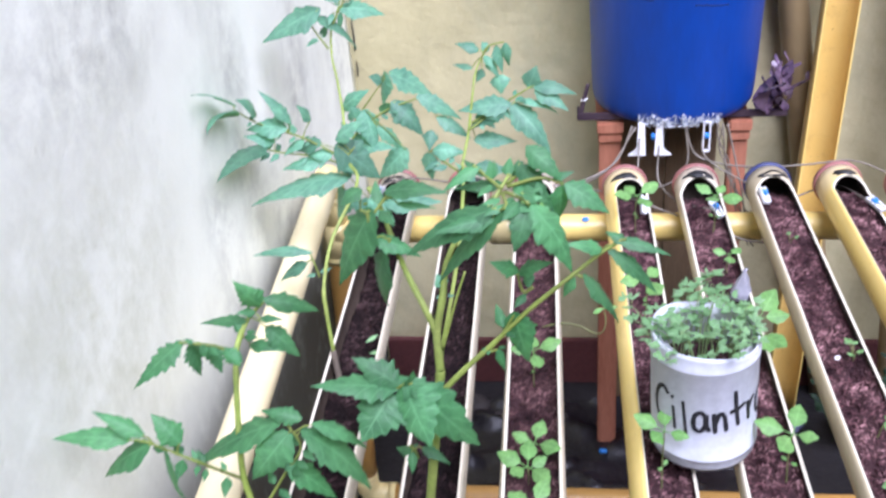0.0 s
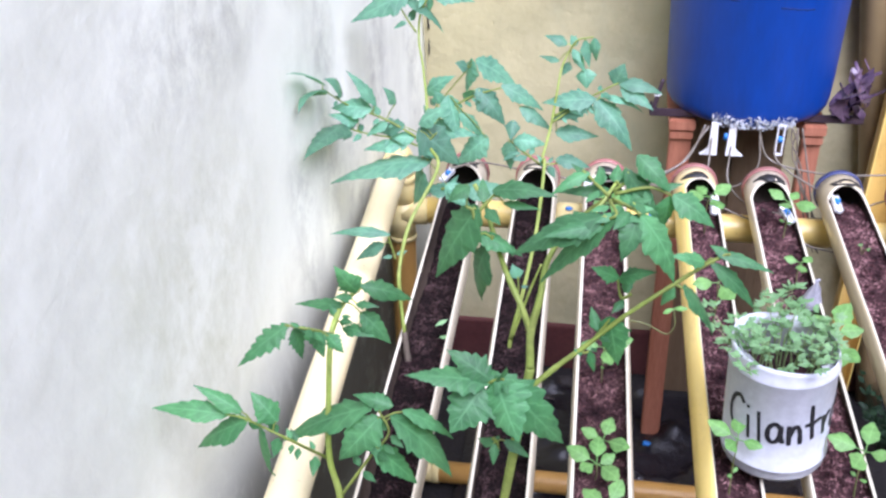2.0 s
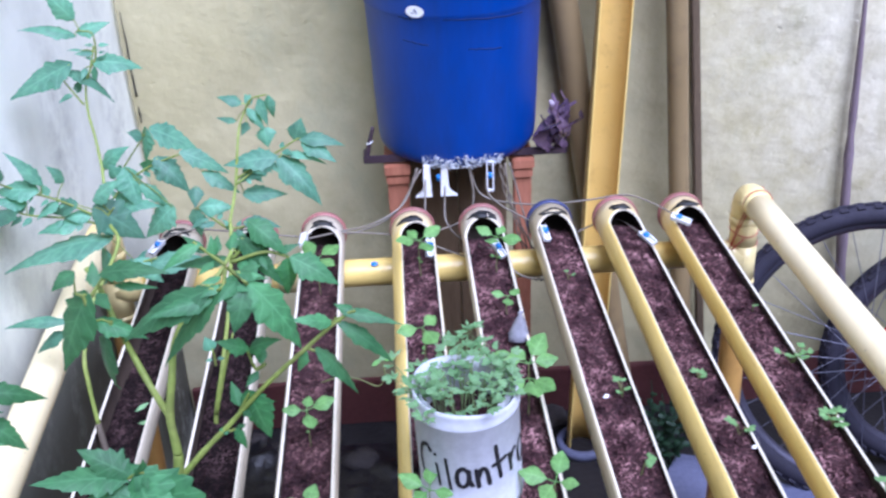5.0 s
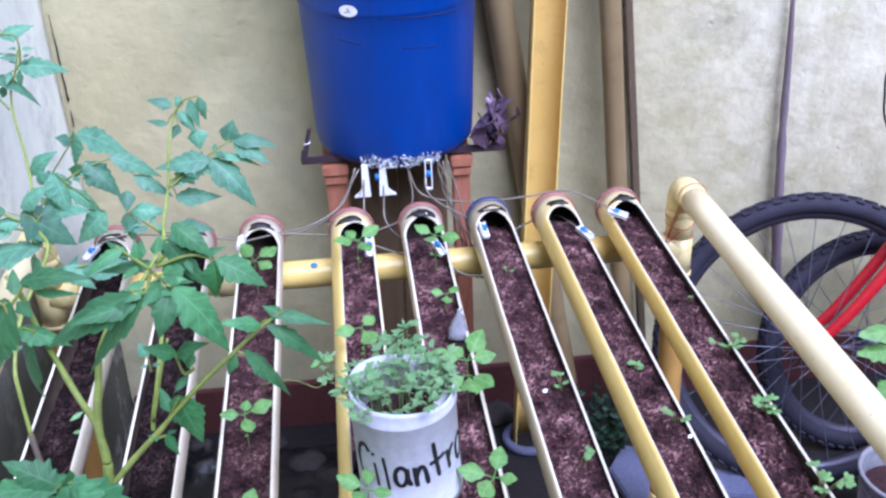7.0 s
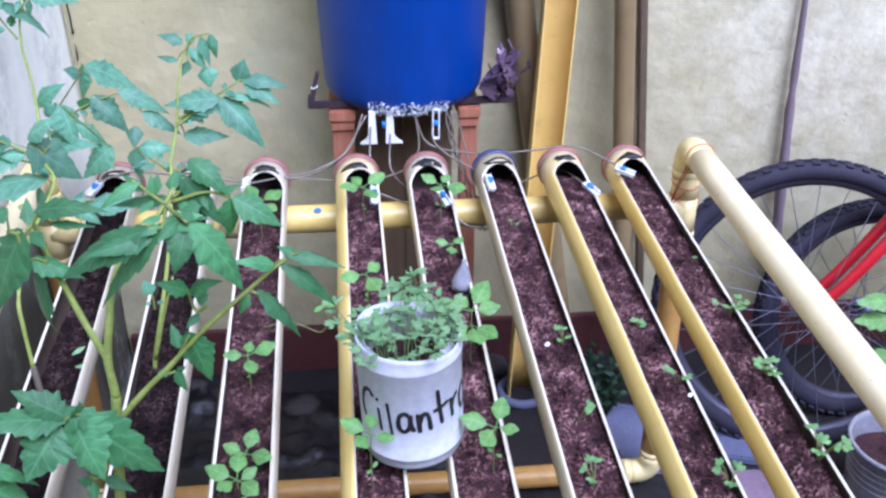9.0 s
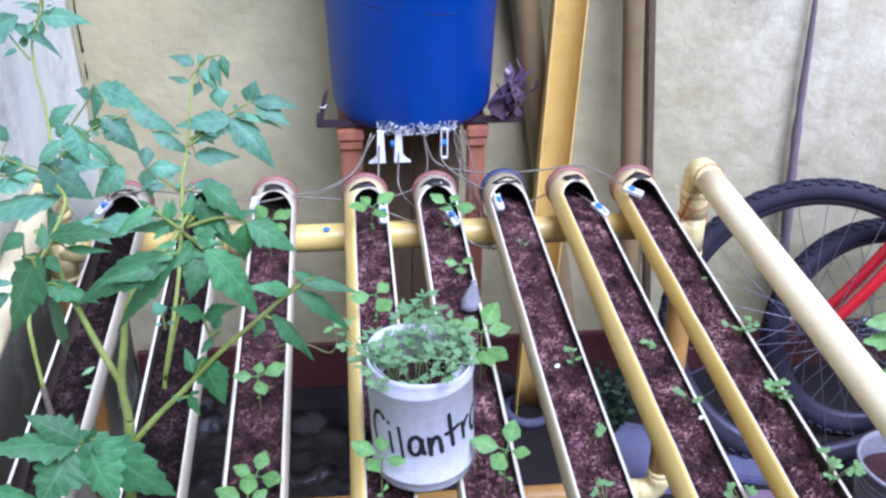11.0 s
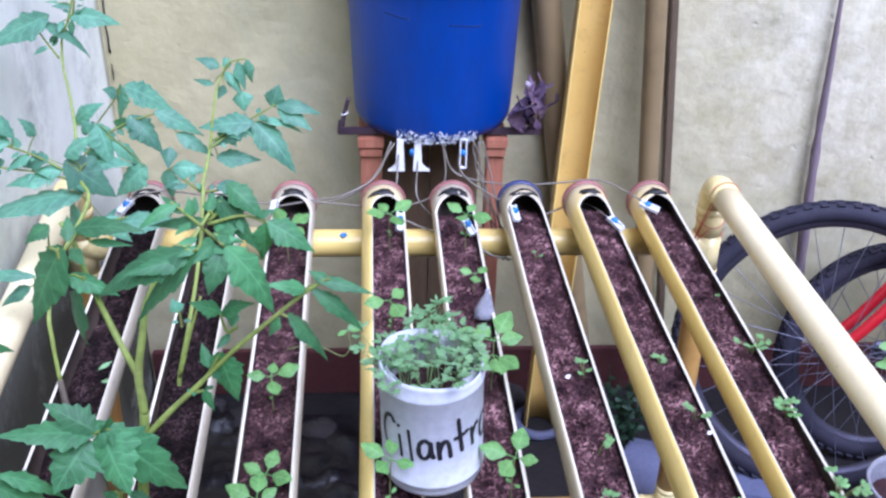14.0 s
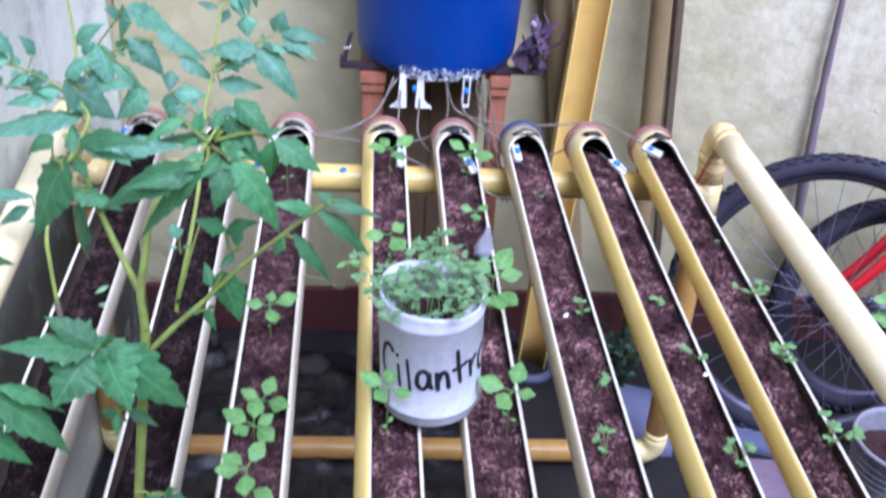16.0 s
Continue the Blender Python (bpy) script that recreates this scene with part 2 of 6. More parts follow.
M_SLATE2 = simple("purple_grey_slate", (0.16, 0.11, 0.16), (0.25, 0.18, 0.24), 0.6, 9, 90, 0.5, 0.004)
M_STONE = simple("dark_stone", (0.02, 0.018, 0.018), (0.06, 0.05, 0.048), 0.8, 12, 80, 0.7, 0.006, tint=0.3)
M_STRING = simple("red_string", (0.45, 0.06, 0.06), (0.55, 0.10, 0.09), 0.8, 60, 300, 0)
M_SEAL = simple("clear_sealant", (0.55, 0.60, 0.68), (0.84, 0.87, 0.90), 0.22, 90, 300, 0.8, 0.003, trans=0.40)
M_FILM = simple("clear_plastic_film", (0.70, 0.74, 0.76), (0.84, 0.87, 0.88), 0.25, 20, 90, 0.8, 0.004, trans=0.35)
M_CRUMPLE = simple("purple_dry_leaf", (0.025, 0.013, 0.026), (0.20, 0.13, 0.20), 0.22, 16, 120, 0.5, 0.003, island=0.3)
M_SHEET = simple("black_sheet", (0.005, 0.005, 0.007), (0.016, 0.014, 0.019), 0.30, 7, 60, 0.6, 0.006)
M_FROST = simple("frosted_plastic", (0.36, 0.36, 0.41), (0.55, 0.55, 0.61), 0.25, 40, 120, 0.5, 0.003, trans=0.35)
M_STICKER = simple("white_sticker", (0.74, 0.74, 0.74), (0.82, 0.82, 0.82), 0.5, 30, 200, 0)


def veins_of(t, pairs):
    """Midrib and side veins of a leaf from its own length and width coordinates: 1 on a vein, 0 between."""
    uv = t.nodes.new("ShaderNodeUVMap")
    sep = t.nodes.new("ShaderNodeSeparateXYZ")
    t.links.new(uv.outputs[0], sep.inputs[0])
    off = math_node(t, "ABSOLUTE", math_node(t, "SUBTRACT", sep.outputs[1], 0.5))
    rib = ramp(t, off, [(0.0, (1, 1, 1)), (0.045, (0, 0, 0))])
    run = math_node(t, "FRACT", math_node(t, "MULTIPLY", math_node(t, "SUBTRACT", sep.outputs[0], math_node(t, "MULTIPLY", off, 0.42)), pairs))
    side = ramp(t, run, [(0.0, (0.75, 0.75, 0.75)), (0.10, (0, 0, 0)), (0.90, (0, 0, 0)), (1.0, (0.75, 0.75, 0.75))])
    return math_node(t, "MAXIMUM", rib, side)


def foliage(name, c1, c2, rough=0.5, amount=0.22, pairs=0.0):
    m, t, b = material(name)
    col = ramp(t, noise_node(t, 14, 4), [(0.3, c1), (0.7, c2)])
    mottle = ramp(t, noise_node(t, 75, 3, 0.6), [(0.3, (0.75, 0.75, 0.75)), (0.7, (1.15, 1.15, 1.1))])
    col = mix(t, 1.0, col, mottle, "MULTIPLY")
    if pairs:
        vein = veins_of(t, pairs)
        col = mix(t, math_node(t, "MULTIPLY", vein, 0.45), col, tuple(min(1, 1.5 * v + 0.03) for v in c2))
    col = island_tint(t, col, amount)
    t.links.new(col, b.inputs["Base Color"])
    b.inputs["Roughness"].default_value = rough
    b.inputs["Specular IOR Level"].default_value = 0.4
    tr = t.nodes.new("ShaderNodeBsdfTranslucent")
    t.links.new(mix(t, 1.0, col, (1.1, 1.3, 0.6), "MULTIPLY"), tr.inputs[0])
    ms = t.nodes.new("ShaderNodeMixShader")
    ms.inputs[0].default_value = 0.3
    t.links.new(b.outputs[0], ms.inputs[1])
    t.links.new(tr.outputs[0], ms.inputs[2])
    t.links.new(ms.outputs[0], t.nodes["Material Output"].inputs[0])
    if pairs:
        bump(t, b, vein, -0.35, 0.004)
    bump(t, b, noise_node(t, 110, 3), 0.4, 0.002)
    return m


M_TOMLEAF = foliage("tomato_leaf", (0.053, 0.181, 0.068), (0.102, 0.272, 0.113), 0.52, 0.30, 6.0)
# the far plants' leaves: haze mixed into the green, paler and bluer
M_TOMHAZE = foliage("hazed_tomato_leaf", (0.095, 0.250, 0.160), (0.165, 0.345, 0.232), 0.48, 0.30, 6.0)
M_TOMSTEM = foliage("tomato_stem", (0.28, 0.36, 0.07), (0.36, 0.42, 0.12))
M_SEEDLEAF = foliage("seedling_leaf", (0.15, 0.34, 0.09), (0.23, 0.44, 0.14), pairs=4.0)
M_SEEDSTEM = foliage("seedling_stem", (0.20, 0.24, 0.08), (0.28, 0.28, 0.12))
M_HERB = foliage("herb_leaf", (0.14, 0.30, 0.10), (0.22, 0.39, 0.15))
M_CILANTRO = foliage("cilantro_leaf", (0.20, 0.41, 0.17), (0.35, 0.58, 0.29), 0.5, 0.4)
M_CILSTEM = foliage("cilantro_stem", (0.27, 0.40, 0.15), (0.38, 0.48, 0.22))
M_WEED = foliage("dark_weed", (0.014, 0.042, 0.022), (0.035, 0.08, 0.04))
M_OLDSTEM = simple("woody_stem", (0.11, 0.085, 0.065), (0.17, 0.14, 0.10), 0.7, 30, 200)

# ---- shapes ----


def finish(bm, name, mat, parent=None, label="", smooth=True):
    me = bpy.data.meshes.new(name)
    bm.normal_update()
    bm.to_mesh(me)
    bm.free()
    for p in me.polygons:
        p.use_smooth = smooth
    for m in mat if isinstance(mat, (list, tuple)) else (mat,):
        me.materials.append(m)
    ob = new(name, me)
    if parent is not None:
        ob.parent = parent
    if label:
        ob["label"] = label
    return ob


def part(name, bm, mat, parent, label="", smooth=True):
    return finish(bm, name, mat, parent, label, smooth)


def thing(name, label, category, group="", m=None):
    ob = new(name)
    ob.empty_display_size = 0.02
    if m is not None:
        ob.matrix_world = m
    return tagged(ob, label, category, group)


def curve_points(pts, n=6):
    """Catmull-Rom through the given points."""
    p = [Vector(q) for q in pts]
    if len(p) < 3:
        return p
    p = [2 * p[0] - p[1]] + p + [2 * p[-1] - p[-2]]
    out = []
    for i in range(1, len(p) - 2):
        for k in range(n):
            u = k / n
            a, b, c, d = p[i - 1], p[i], p[i + 1], p[i + 2]
            out.append(0.5 * ((2 * b) + (c - a) * u + (2 * a - 5 * b + 4 * c - d) * u * u + (3 * b - a - 3 * c + d) * u ** 3))
    out.append(p[-2])
    return out


def tube(bm, pts, r, seg=10, caps=True, r_end=None, bumps=0.0):
    """A round tube along points; the radius may taper."""
    pts = [Vector(p) for p in pts]
    n = len(pts)
    rings = []
    up = None
    for i, p in enumerate(pts):
        d = (pts[min(i + 1, n - 1)] - pts[max(i - 1, 0)]).normalized()
        if up is None:
            up = Vector((0, 0, 1)) if abs(d.z) < 0.9 else Vector((1, 0, 0))
        side = d.cross(up).normalized()
        up = side.cross(d).normalized()
        rad = r if r_end is None else r + (r_end - r) * i / max(1, n - 1)
        if bumps:
            rad *= 1 + bumps * noise.noise(p * 60)
        rings.append([bm.verts.new(p + rad * (math.cos(2 * math.pi * k / seg) * side + math.sin(2 * math.pi * k / seg) * up)) for k in range(seg)])
    for a, b in zip(rings, rings[1:]):
        for k in range(seg):
            bm.faces.new((a[k], a[(k + 1) % seg], b[(k + 1) % seg], b[k]))
    if caps:
        bm.faces.new(rings[0][::-1])
        bm.faces.new(rings[-1])
    return bm


def lathe(bm, profile, seg=40, wobble=None, m=None):
    """Turns (radius, z) pairs round the z axis; wobble(angle, index) lifts a vertex."""
    rings = []
    for i, (r, z) in enumerate(profile):
        ring = []
        for k in range(seg):
            a = 2 * math.pi * k / seg
            dz = wobble(a, i) if wobble else 0
            v = Vector((r * math.cos(a), r * math.sin(a), z + dz))
            ring.append(bm.verts.new(m @ v if m is not None else v))
        rings.append(ring)
    for a, b in zip(rings, rings[1:]):
        for k in range(seg):
            bm.faces.new((a[k], a[(k + 1) % seg], b[(k + 1) % seg], b[k]))
    return rings


def box(bm, c, s, m=None, bevel=0.0):
    """A box about c with sides s, its edges rounded a little."""
    mat = Matrix.Translation(c) @ Matrix.Diagonal((*s, 1))
    g = bmesh.ops.create_cube(bm, size=1, matrix=(m @ mat) if m is not None else mat)
    if bevel:
        edges = list({e for v in g["verts"] for e in v.link_edges})
        bmesh.ops.bevel(bm, geom=edges, offset=bevel, segments=2, affect="EDGES")
    return bm


def rough_wall(name, label, axis, at, lo, hi, z0, z1, thick, mat, cell=0.04, swell=0.006):
    """A wall slab with an uneven plastered face. axis 'x' or 'y'; its face lies at 'at', its body on the far side (thick, signed)."""
    bm = bmesh.new()
    nu, nz = int((hi - lo) / cell), int((z1 - z0) / cell)
    grid = []
    for i in range(nu + 1):
        col = []
        for j in range(nz + 1):
            u, z = lo + (hi - lo) * i / nu, z0 + (z1 - z0) * j / nz
            d = swell * noise.fractal(Vector((u * 2.3, z * 2.3, at * 7)), 1.0, 2.0, 4)
            p = (at + d, u, z) if axis == "x" else (u, at + d, z)
            col.append(bm.verts.new(p))
        grid.append(col)
    for i in range(nu):
        for j in range(nz):
            bm.faces.new((grid[i][j], grid[i + 1][j], grid[i + 1][j + 1], grid[i][j + 1]))
    edge = [grid[i][0] for i in range(nu + 1)] + [grid[nu][j] for j in range(1, nz + 1)] + [grid[i][nz] for i in range(nu - 1, -1, -1)] + [grid[0][j] for j in range(nz - 1, 0, -1)]
    off = Vector((thick, 0, 0)) if axis == "x" else Vector((0, thick, 0))
    back = [bm.verts.new(v.co + off) for v in edge]
    for k in range(len(edge)):
        a = (k + 1) % len(edge)
        bm.faces.new((edge[k], back[k], back[a], edge[a]))
    bm.faces.new(back)
    bmesh.ops.recalc_face_normals(bm, faces=bm.faces)
    return tagged(finish(bm, name, mat), label, "wall", kind="structure")


# ---- setting ----
WALL_X, WALL_Y = -0.646, 0.45
rough_wall("wall_left", "whitewashed plaster wall with grey mould streaks, damp and painted shade low down", "x", WALL_X, -3.4, 0.45, FLOOR, 3.4, -0.12, M_LEFT)
rough_wall("wall_rear", "cream painted uneven plaster wall, brighter light painted in at the right", "y", WALL_Y, -0.78, 3.6, FLOOR, 3.4, 0.12, M_REAR)
# two unseen walls, added to cut low sky light; only the top is open
rough_wall("wall_right", "unseen plain wall added at the right to hold back low light", "x", 3.6, -3.4, 0.57, FLOOR, 3.2, 0.12, M_UNSEENWALL, 0.2)
rough_wall("wall_front", "unseen plain wall added behind the camera to hold back low light", "y", -3.4, -0.78, 3.72, FLOOR, 2.9, -0.12, M_UNSEENWALL, 0.2)

bm = bmesh.new()
N = 90
g = [[bm.verts.new((-0.78 + 4.5 * i / N, -3.52 + 4.1 * j / N, FLOOR + 0.004 * noise.fractal(Vector((i * 0.3, j * 0.3, 0)), 1, 2, 3))) for j in range(N + 1)] for i in range(N + 1)]
for i in range(N):
    for j in range(N):
        bm.faces.new((g[i][j], g[i + 1][j], g[i + 1][j + 1], g[i][j + 1]))
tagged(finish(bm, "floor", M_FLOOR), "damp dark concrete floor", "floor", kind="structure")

# dark crack where the two walls meet
bm = bmesh.new()
for z0, z1, wide in ((0.86, 1.06, 0.0026), (0.795, 0.835, 0.0022), (1.10, 1.16, 0.002)):
    pts = [(WALL_X + 0.010 + 0.004 * noise.noise(Vector((z0 * 9, k * 0.7, 1))), WALL_Y - 0.004, z0 + (z1 - z0) * k / 12) for k in range(13)]
    tube(bm, pts, wide, 6, True, 0.0008, 0.6)
tagged(finish(bm, "wall_crack", M_BLACK), "dark crack in the corner of the plaster walls", "crack", kind="structure")

bm = bmesh.new()
box(bm, (1.47, WALL_Y - 0.014, FLOOR + 0.072), (4.21, 0.02, 0.145), bevel=0.003)
tagged(finish(bm, "baseboard", M_MAROON, smooth=False), "maroon painted band at the foot of the wall", "baseboard", kind="structure")

# ---- pipe rack ----
POST_L, POST_R, POST_Y, RAIL_Z, PIPE_R = -0.610, 0.671, -0.037, 0.757, 0.0270
FOOT_Y = -0.078


def pipe(name, a, b, r, mat, parent, label="", seg=28, wall=0.004):
    """A hollow straight pipe between two points."""
    a, b = Vector(a), Vector(b)
    d = b - a
    m = Matrix.Translation(a) @ d.to_track_quat("Z", "Y").to_matrix().to_4x4()
    n = d.length
    bm = bmesh.new()
    steps = max(2, int(n / 0.12))
    prof = [(r - wall, 0.02), (r - wall, 0.0), (r, 0.0)] + [(r * (1 + 0.006 * math.sin(9.0 * k + n * 31)), n * k / steps) for k in range(1, steps)] + [(r, n), (r - wall, n), (r - wall, n - 0.02)]
    rings = lathe(bm, prof, seg, m=m)
    bm.faces.new(rings[0])
    bm.faces.new(rings[-1])
    bmesh.ops.recalc_face_normals(bm, faces=bm.faces)
    return part(name, bm, mat, parent, label)


def elbow(name, corner, d1, d2, r, mat, parent, label="", reach=0.05):
    """A bent pipe fitting with a collar at each mouth."""
    c, d1, d2 = Vector(corner), Vector(d1).normalized(), Vector(d2).normalized()
    bm = bmesh.new()
    pts = [c + d1 * reach]
    for k in range(9):
        u = k / 8
        pts.append((1 - u) ** 2 * (c + d1 * reach * 0.72) + 2 * u * (1 - u) * c + u * u * (c + d2 * reach * 0.72))
    pts.append(c + d2 * reach)
    tube(bm, pts, r + 0.0014, 26)
    for d, extra in ((d1, 0.0012), (d2, 0.0024)):
        tube(bm, [c + d * (reach - 0.004), c + d * (reach + 0.014)], r + extra, 26)
    return part(name, bm, mat, parent, label)


rack = thing("pipe_rack", "yellow plastic pipe rack holding the planting troughs", "rack")
rail_l_end, rail_r_end = (-0.515, -1.42, RAIL_Z), (0.712, -1.42, RAIL_Z)
for px, end, far in ((POST_L, rail_l_end, -1), (POST_R, rail_r_end, 1)):
    d = Vector(end) - Vector((px, POST_Y, RAIL_Z))
    d.normalize()
    pipe("rail", Vector((px, POST_Y, RAIL_Z)) + d * 0.045, end, PIPE_R, M_RAIL, rack, "pale yellow side rail")
    elbow("elbow", (px, POST_Y, RAIL_Z), d, (0, 0, -1), PIPE_R, M_FITTING, rack, "pale yellow elbow fitting", 0.055)
    pipe("post", (px, FOOT_Y, FLOOR + 0.075), (px, POST_Y, RAIL_Z - 0.05), PIPE_R, M_ORANGE, rack, "orange-yellow upright pipe")
    pipe("sleeve", (px, POST_Y - 0.006, 0.640), (px, POST_Y, RAIL_Z - 0.045), PIPE_R + 0.0008, M_FITTING, rack, "pale yellow pipe sleeve")
    bm = bmesh.new()
    tube(bm, [(px, POST_Y - 0.010, 0.560), (px, POST_Y - 0.006, 0.645)], PIPE_R + 0.0013, 24)
    tube(bm, [(px, POST_Y - 0.0105, 0.556), (px, POST_Y - 0.0098, 0.566)], PIPE_R + 0.0026, 24)
    tube(bm, [(px, POST_Y - 0.008, 0.62), (px - far * 0.055, POST_Y - 0.002, 0.62)], PIPE_R + 0.0015, 24)
    part("tee", bm, M_FITTING, rack)
    elbow("elbow", (px, FOOT_Y, FLOOR + 0.036), (0, 0, 1), (-far, 0, 0), PIPE_R, M_FITTING, rack, "pale yellow elbow fitting", 0.055)
    pipe("post", (end[0], -1.40, FLOOR), (end[0], -1.40, RAIL_Z - 0.03), PIPE_R, M_ORANGE, rack)
pipe("cross_pipe", (POST_L + 0.05, POST_Y + 0.004, 0.62), (POST_R - 0.05, POST_Y + 0.004, 0.62), 0.0285, M_YELLOW, rack, "yellow cross pipe")
pipe("cross_pipe", (POST_L + 0.08, -1.33, 0.62), (POST_R + 0.08, -1.33, 0.62), 0.0285, M_YELLOW, rack)
pipe("base_pipe", (POST_L + 0.055, FOOT_Y, FLOOR + 0.036), (POST_R - 0.055, FOOT_Y, FLOOR + 0.036), PIPE_R, M_ORANGE, rack, "orange-yellow base pipe near the floor")
bm = bmesh.new()
tube(bm, [(-0.28, POST_Y + 0.004, 0.62), (-0.21, POST_Y + 0.004, 0.62)], 0.0335, 24)
part("coupling", bm, M_FITTING, rack, "pipe coupling")
for cx in (-0.255, -0.085):
    bm = bmesh.new()
    bmesh.ops.create_uvsphere(bm, u_segments=12, v_segments=8, radius=1, matrix=Matrix.Translation((cx, POST_Y - 0.013, 0.6485 if cx > -0.2 else 0.653)) @ Euler((0.5, 0, 0)).to_matrix().to_4x4() @ Matrix.Diagonal((0.0075, 0.0055, 0.0013, 1)))
    part("ink_dot", bm, M_CLAMPBLUE, rack, "blue ink mark")

# red string round the rear elbow
bm = bmesh.new()
knot = (POST_R - 0.034, POST_Y - 0.020, RAIL_Z - 0.128)
for z in (-0.082, -0.112):
    tube(bm, [(POST_R + 0.0295 * math.cos(a), POST_Y - 0.004 + 0.0295 * math.sin(a), RAIL_Z + z + 0.004 * math.cos(a * 2)) for a in [2 * math.pi * j / 24 for j in range(25)]], 0.0008, 6, False)
for x0, y0, z0 in ((0.020, -0.030, 0.024), (0.006, -0.034, 0.020), (0.029, -0.012, -0.072)):
    p0 = Vector((POST_R + x0, POST_Y + y0, RAIL_Z + z0))
    mid = (p0 + Vector(knot)) / 2 + Vector((-0.012, -0.016, 0.004))
    tube(bm, curve_points([p0, mid, knot]), 0.0011, 6)
tube(bm, [(POST_R + 0.003 + 0.0295 * math.sin(a), POST_Y - 0.055, RAIL_Z + 0.0295 * math.cos(a)) for a in [math.pi * (j / 12 - 0.55) for j in range(13)]], 0.0008, 6, False)
tagged(finish(bm, "string", M_STRING), "red string tied round the rack elbow", "string")

# ---- planting troughs ----
R, WALL_T, ZC, LENGTH = 0.0435, 0.0039, 0.6925, 1.40
SLOT_START, ARCH = 0.038, 0.036


def trough(x0, x1, mat, cap_mat, rim_rot, half_deg, soil_z, seed, label, bed=None, litter=None):
    """One drain pipe laid level with its top sawn open and filled with coir."""
    rnd = random.Random(seed)
    t = thing("planting_trough", label, "planter", "troughs on the rack", pose(x0, 0, ZC, 0, 0, math.degrees(math.atan2(x1 - x0, 0.97))))
    half, rot = radians(half_deg), radians(rim_rot)
    bm = bmesh.new()
    seg = 30
    ss = [-0.014, 0.02, SLOT_START] + [SLOT_START + ARCH * (1 - math.cos(math.pi / 2 * k / 8)) for k in range(1, 9)]
    ss += [SLOT_START + ARCH + (LENGTH - SLOT_START - ARCH) * k / 16 for k in range(1, 17)]
    rows = []
    for s in ss:
        u = min(1.0, max(0.0, (s - SLOT_START) / ARCH))
        th = math.asin(math.sin(half) * math.sqrt(1 - (1 - u) ** 2)) if u > 0 else 0.0
        wave = 0.0014 * noise.noise(Vector((s * 9, seed, 0))) if u >= 1 else 0
        th = max(0.0, th + wave / R)
        outer, inner = [], []
        for k in range(seg + 1):
            a = rot + th + (2 * math.pi - 2 * th) * k / seg
            d = Vector((math.sin(a), 0, math.cos(a)))
            outer.append(bm.verts.new(d * R + Vector((0, -s, 0))))
            inner.append(bm.verts.new(d * (R - WALL_T) + Vector((0, -s, 0))))
        rows.append((outer, inner))
    for i, ((o1, n1), (o2, n2)) in enumerate(zip(rows, rows[1:])):
        for k in range(seg):
            bm.faces.new((o1[k], o2[k], o2[k + 1], o1[k + 1]))
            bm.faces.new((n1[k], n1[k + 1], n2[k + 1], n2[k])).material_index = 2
        if ss[i] >= SLOT_START - 1e-6:
            for k in (0, seg):
                f = bm.faces.new((o1[k], n1[k], n2[k], o2[k]))
                f.material_index = 1
    for o, n in (rows[0], rows[-1]):
        for k in range(seg):
            bm.faces.new((o[k], o[k + 1], n[k + 1], n[k]))
    bmesh.ops.remove_doubles(bm, verts=bm.verts, dist=1e-5)
    bmesh.ops.recalc_face_normals(bm, faces=bm.faces)
    ob = part("pipe", bm, [mat, M_RIM, M_INNERSHADE], t)
    ob.data.polygons.foreach_set("use_smooth", [p.material_index != 1 for p in ob.data.polygons])

    rc = R + 0.0035
    for y0, y1, y2, name in ((0.005, 0.017, 0.022, "end_cap"), (-LENGTH + 0.02, -LENGTH - 0.008, -LENGTH - 0.012, "end_cap")):
        bm = bmesh.new()
        rings = lathe(bm, [(R + 0.0004, y0), (rc, y0), (rc, y1 * 0.6 + y0 * 0.4), (rc, y1), (rc - 0.004, y2), (0.02, y2 + (0.001 if y2 > 0 else -0.001))], 32, m=Matrix.Rotation(radians(-90), 4, "X"))
        disc = bm.faces.new(rings[-1])
        bmesh.ops.recalc_face_normals(bm, faces=bm.faces)
        # rear cap's disc painted dark for the shade deep in the pipe
        if y2 > 0:
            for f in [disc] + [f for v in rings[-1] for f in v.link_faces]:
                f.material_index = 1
        part(name, bm, [cap_mat, M_INNERSHADE], t, "faded end cap")

    # black rubber scrap at the hole in the top of the pipe's end
    bm = bmesh.new()
    top, bot = [], []
    for k in range(11):
        a = 2 * math.pi * k / 11
        q = rnd.uniform(0.55, 1.2)
        x, y = 0.029 * q * math.cos(a), -0.030 + 0.0135 * q * math.sin(a)
        z = math.sqrt((R + 0.0012) ** 2 - x * x)
        top.append(bm.verts.new((x, y, z + 0.002)))
        bot.append(bm.verts.new((x, y, z - 0.001)))
    bm.faces.new(top)
    bm.faces.new(bot[::-1])
    for k in range(11):
        bm.faces.new((top[k], bot[k], bot[(k + 1) % 11], top[(k + 1) % 11]))
    part("rubber_scrap", bm, M_BLACK, t, "black rubber scrap")

    # coir bed
    ri = R - WALL_T - 0.0005
    bm = bmesh.new()

    def level(x, s):
        slope = 0.012 * min(1, max(0, (0.16 - s) / 0.13))
        return soil_z - slope + (1 - 0.75 * abs(x / ri) ** 3) * 0.0095 * noise.fractal(Vector((x * 34 + seed * 5, s * 34, seed)), 0.7, 2, 6) + 0.004 * math.sin(s * 11 + seed)

    nx, ny = 18, 300
    grid = []
    for j in range(ny + 1):
        s = 0.012 + (LENGTH - 0.02) * j / ny
        row = []
        for i in range(nx + 1):
            u = -1 + 2 * i / nx
            z = level(u * ri, s)
            w = math.sqrt(max(1e-6, ri * ri - z * z))
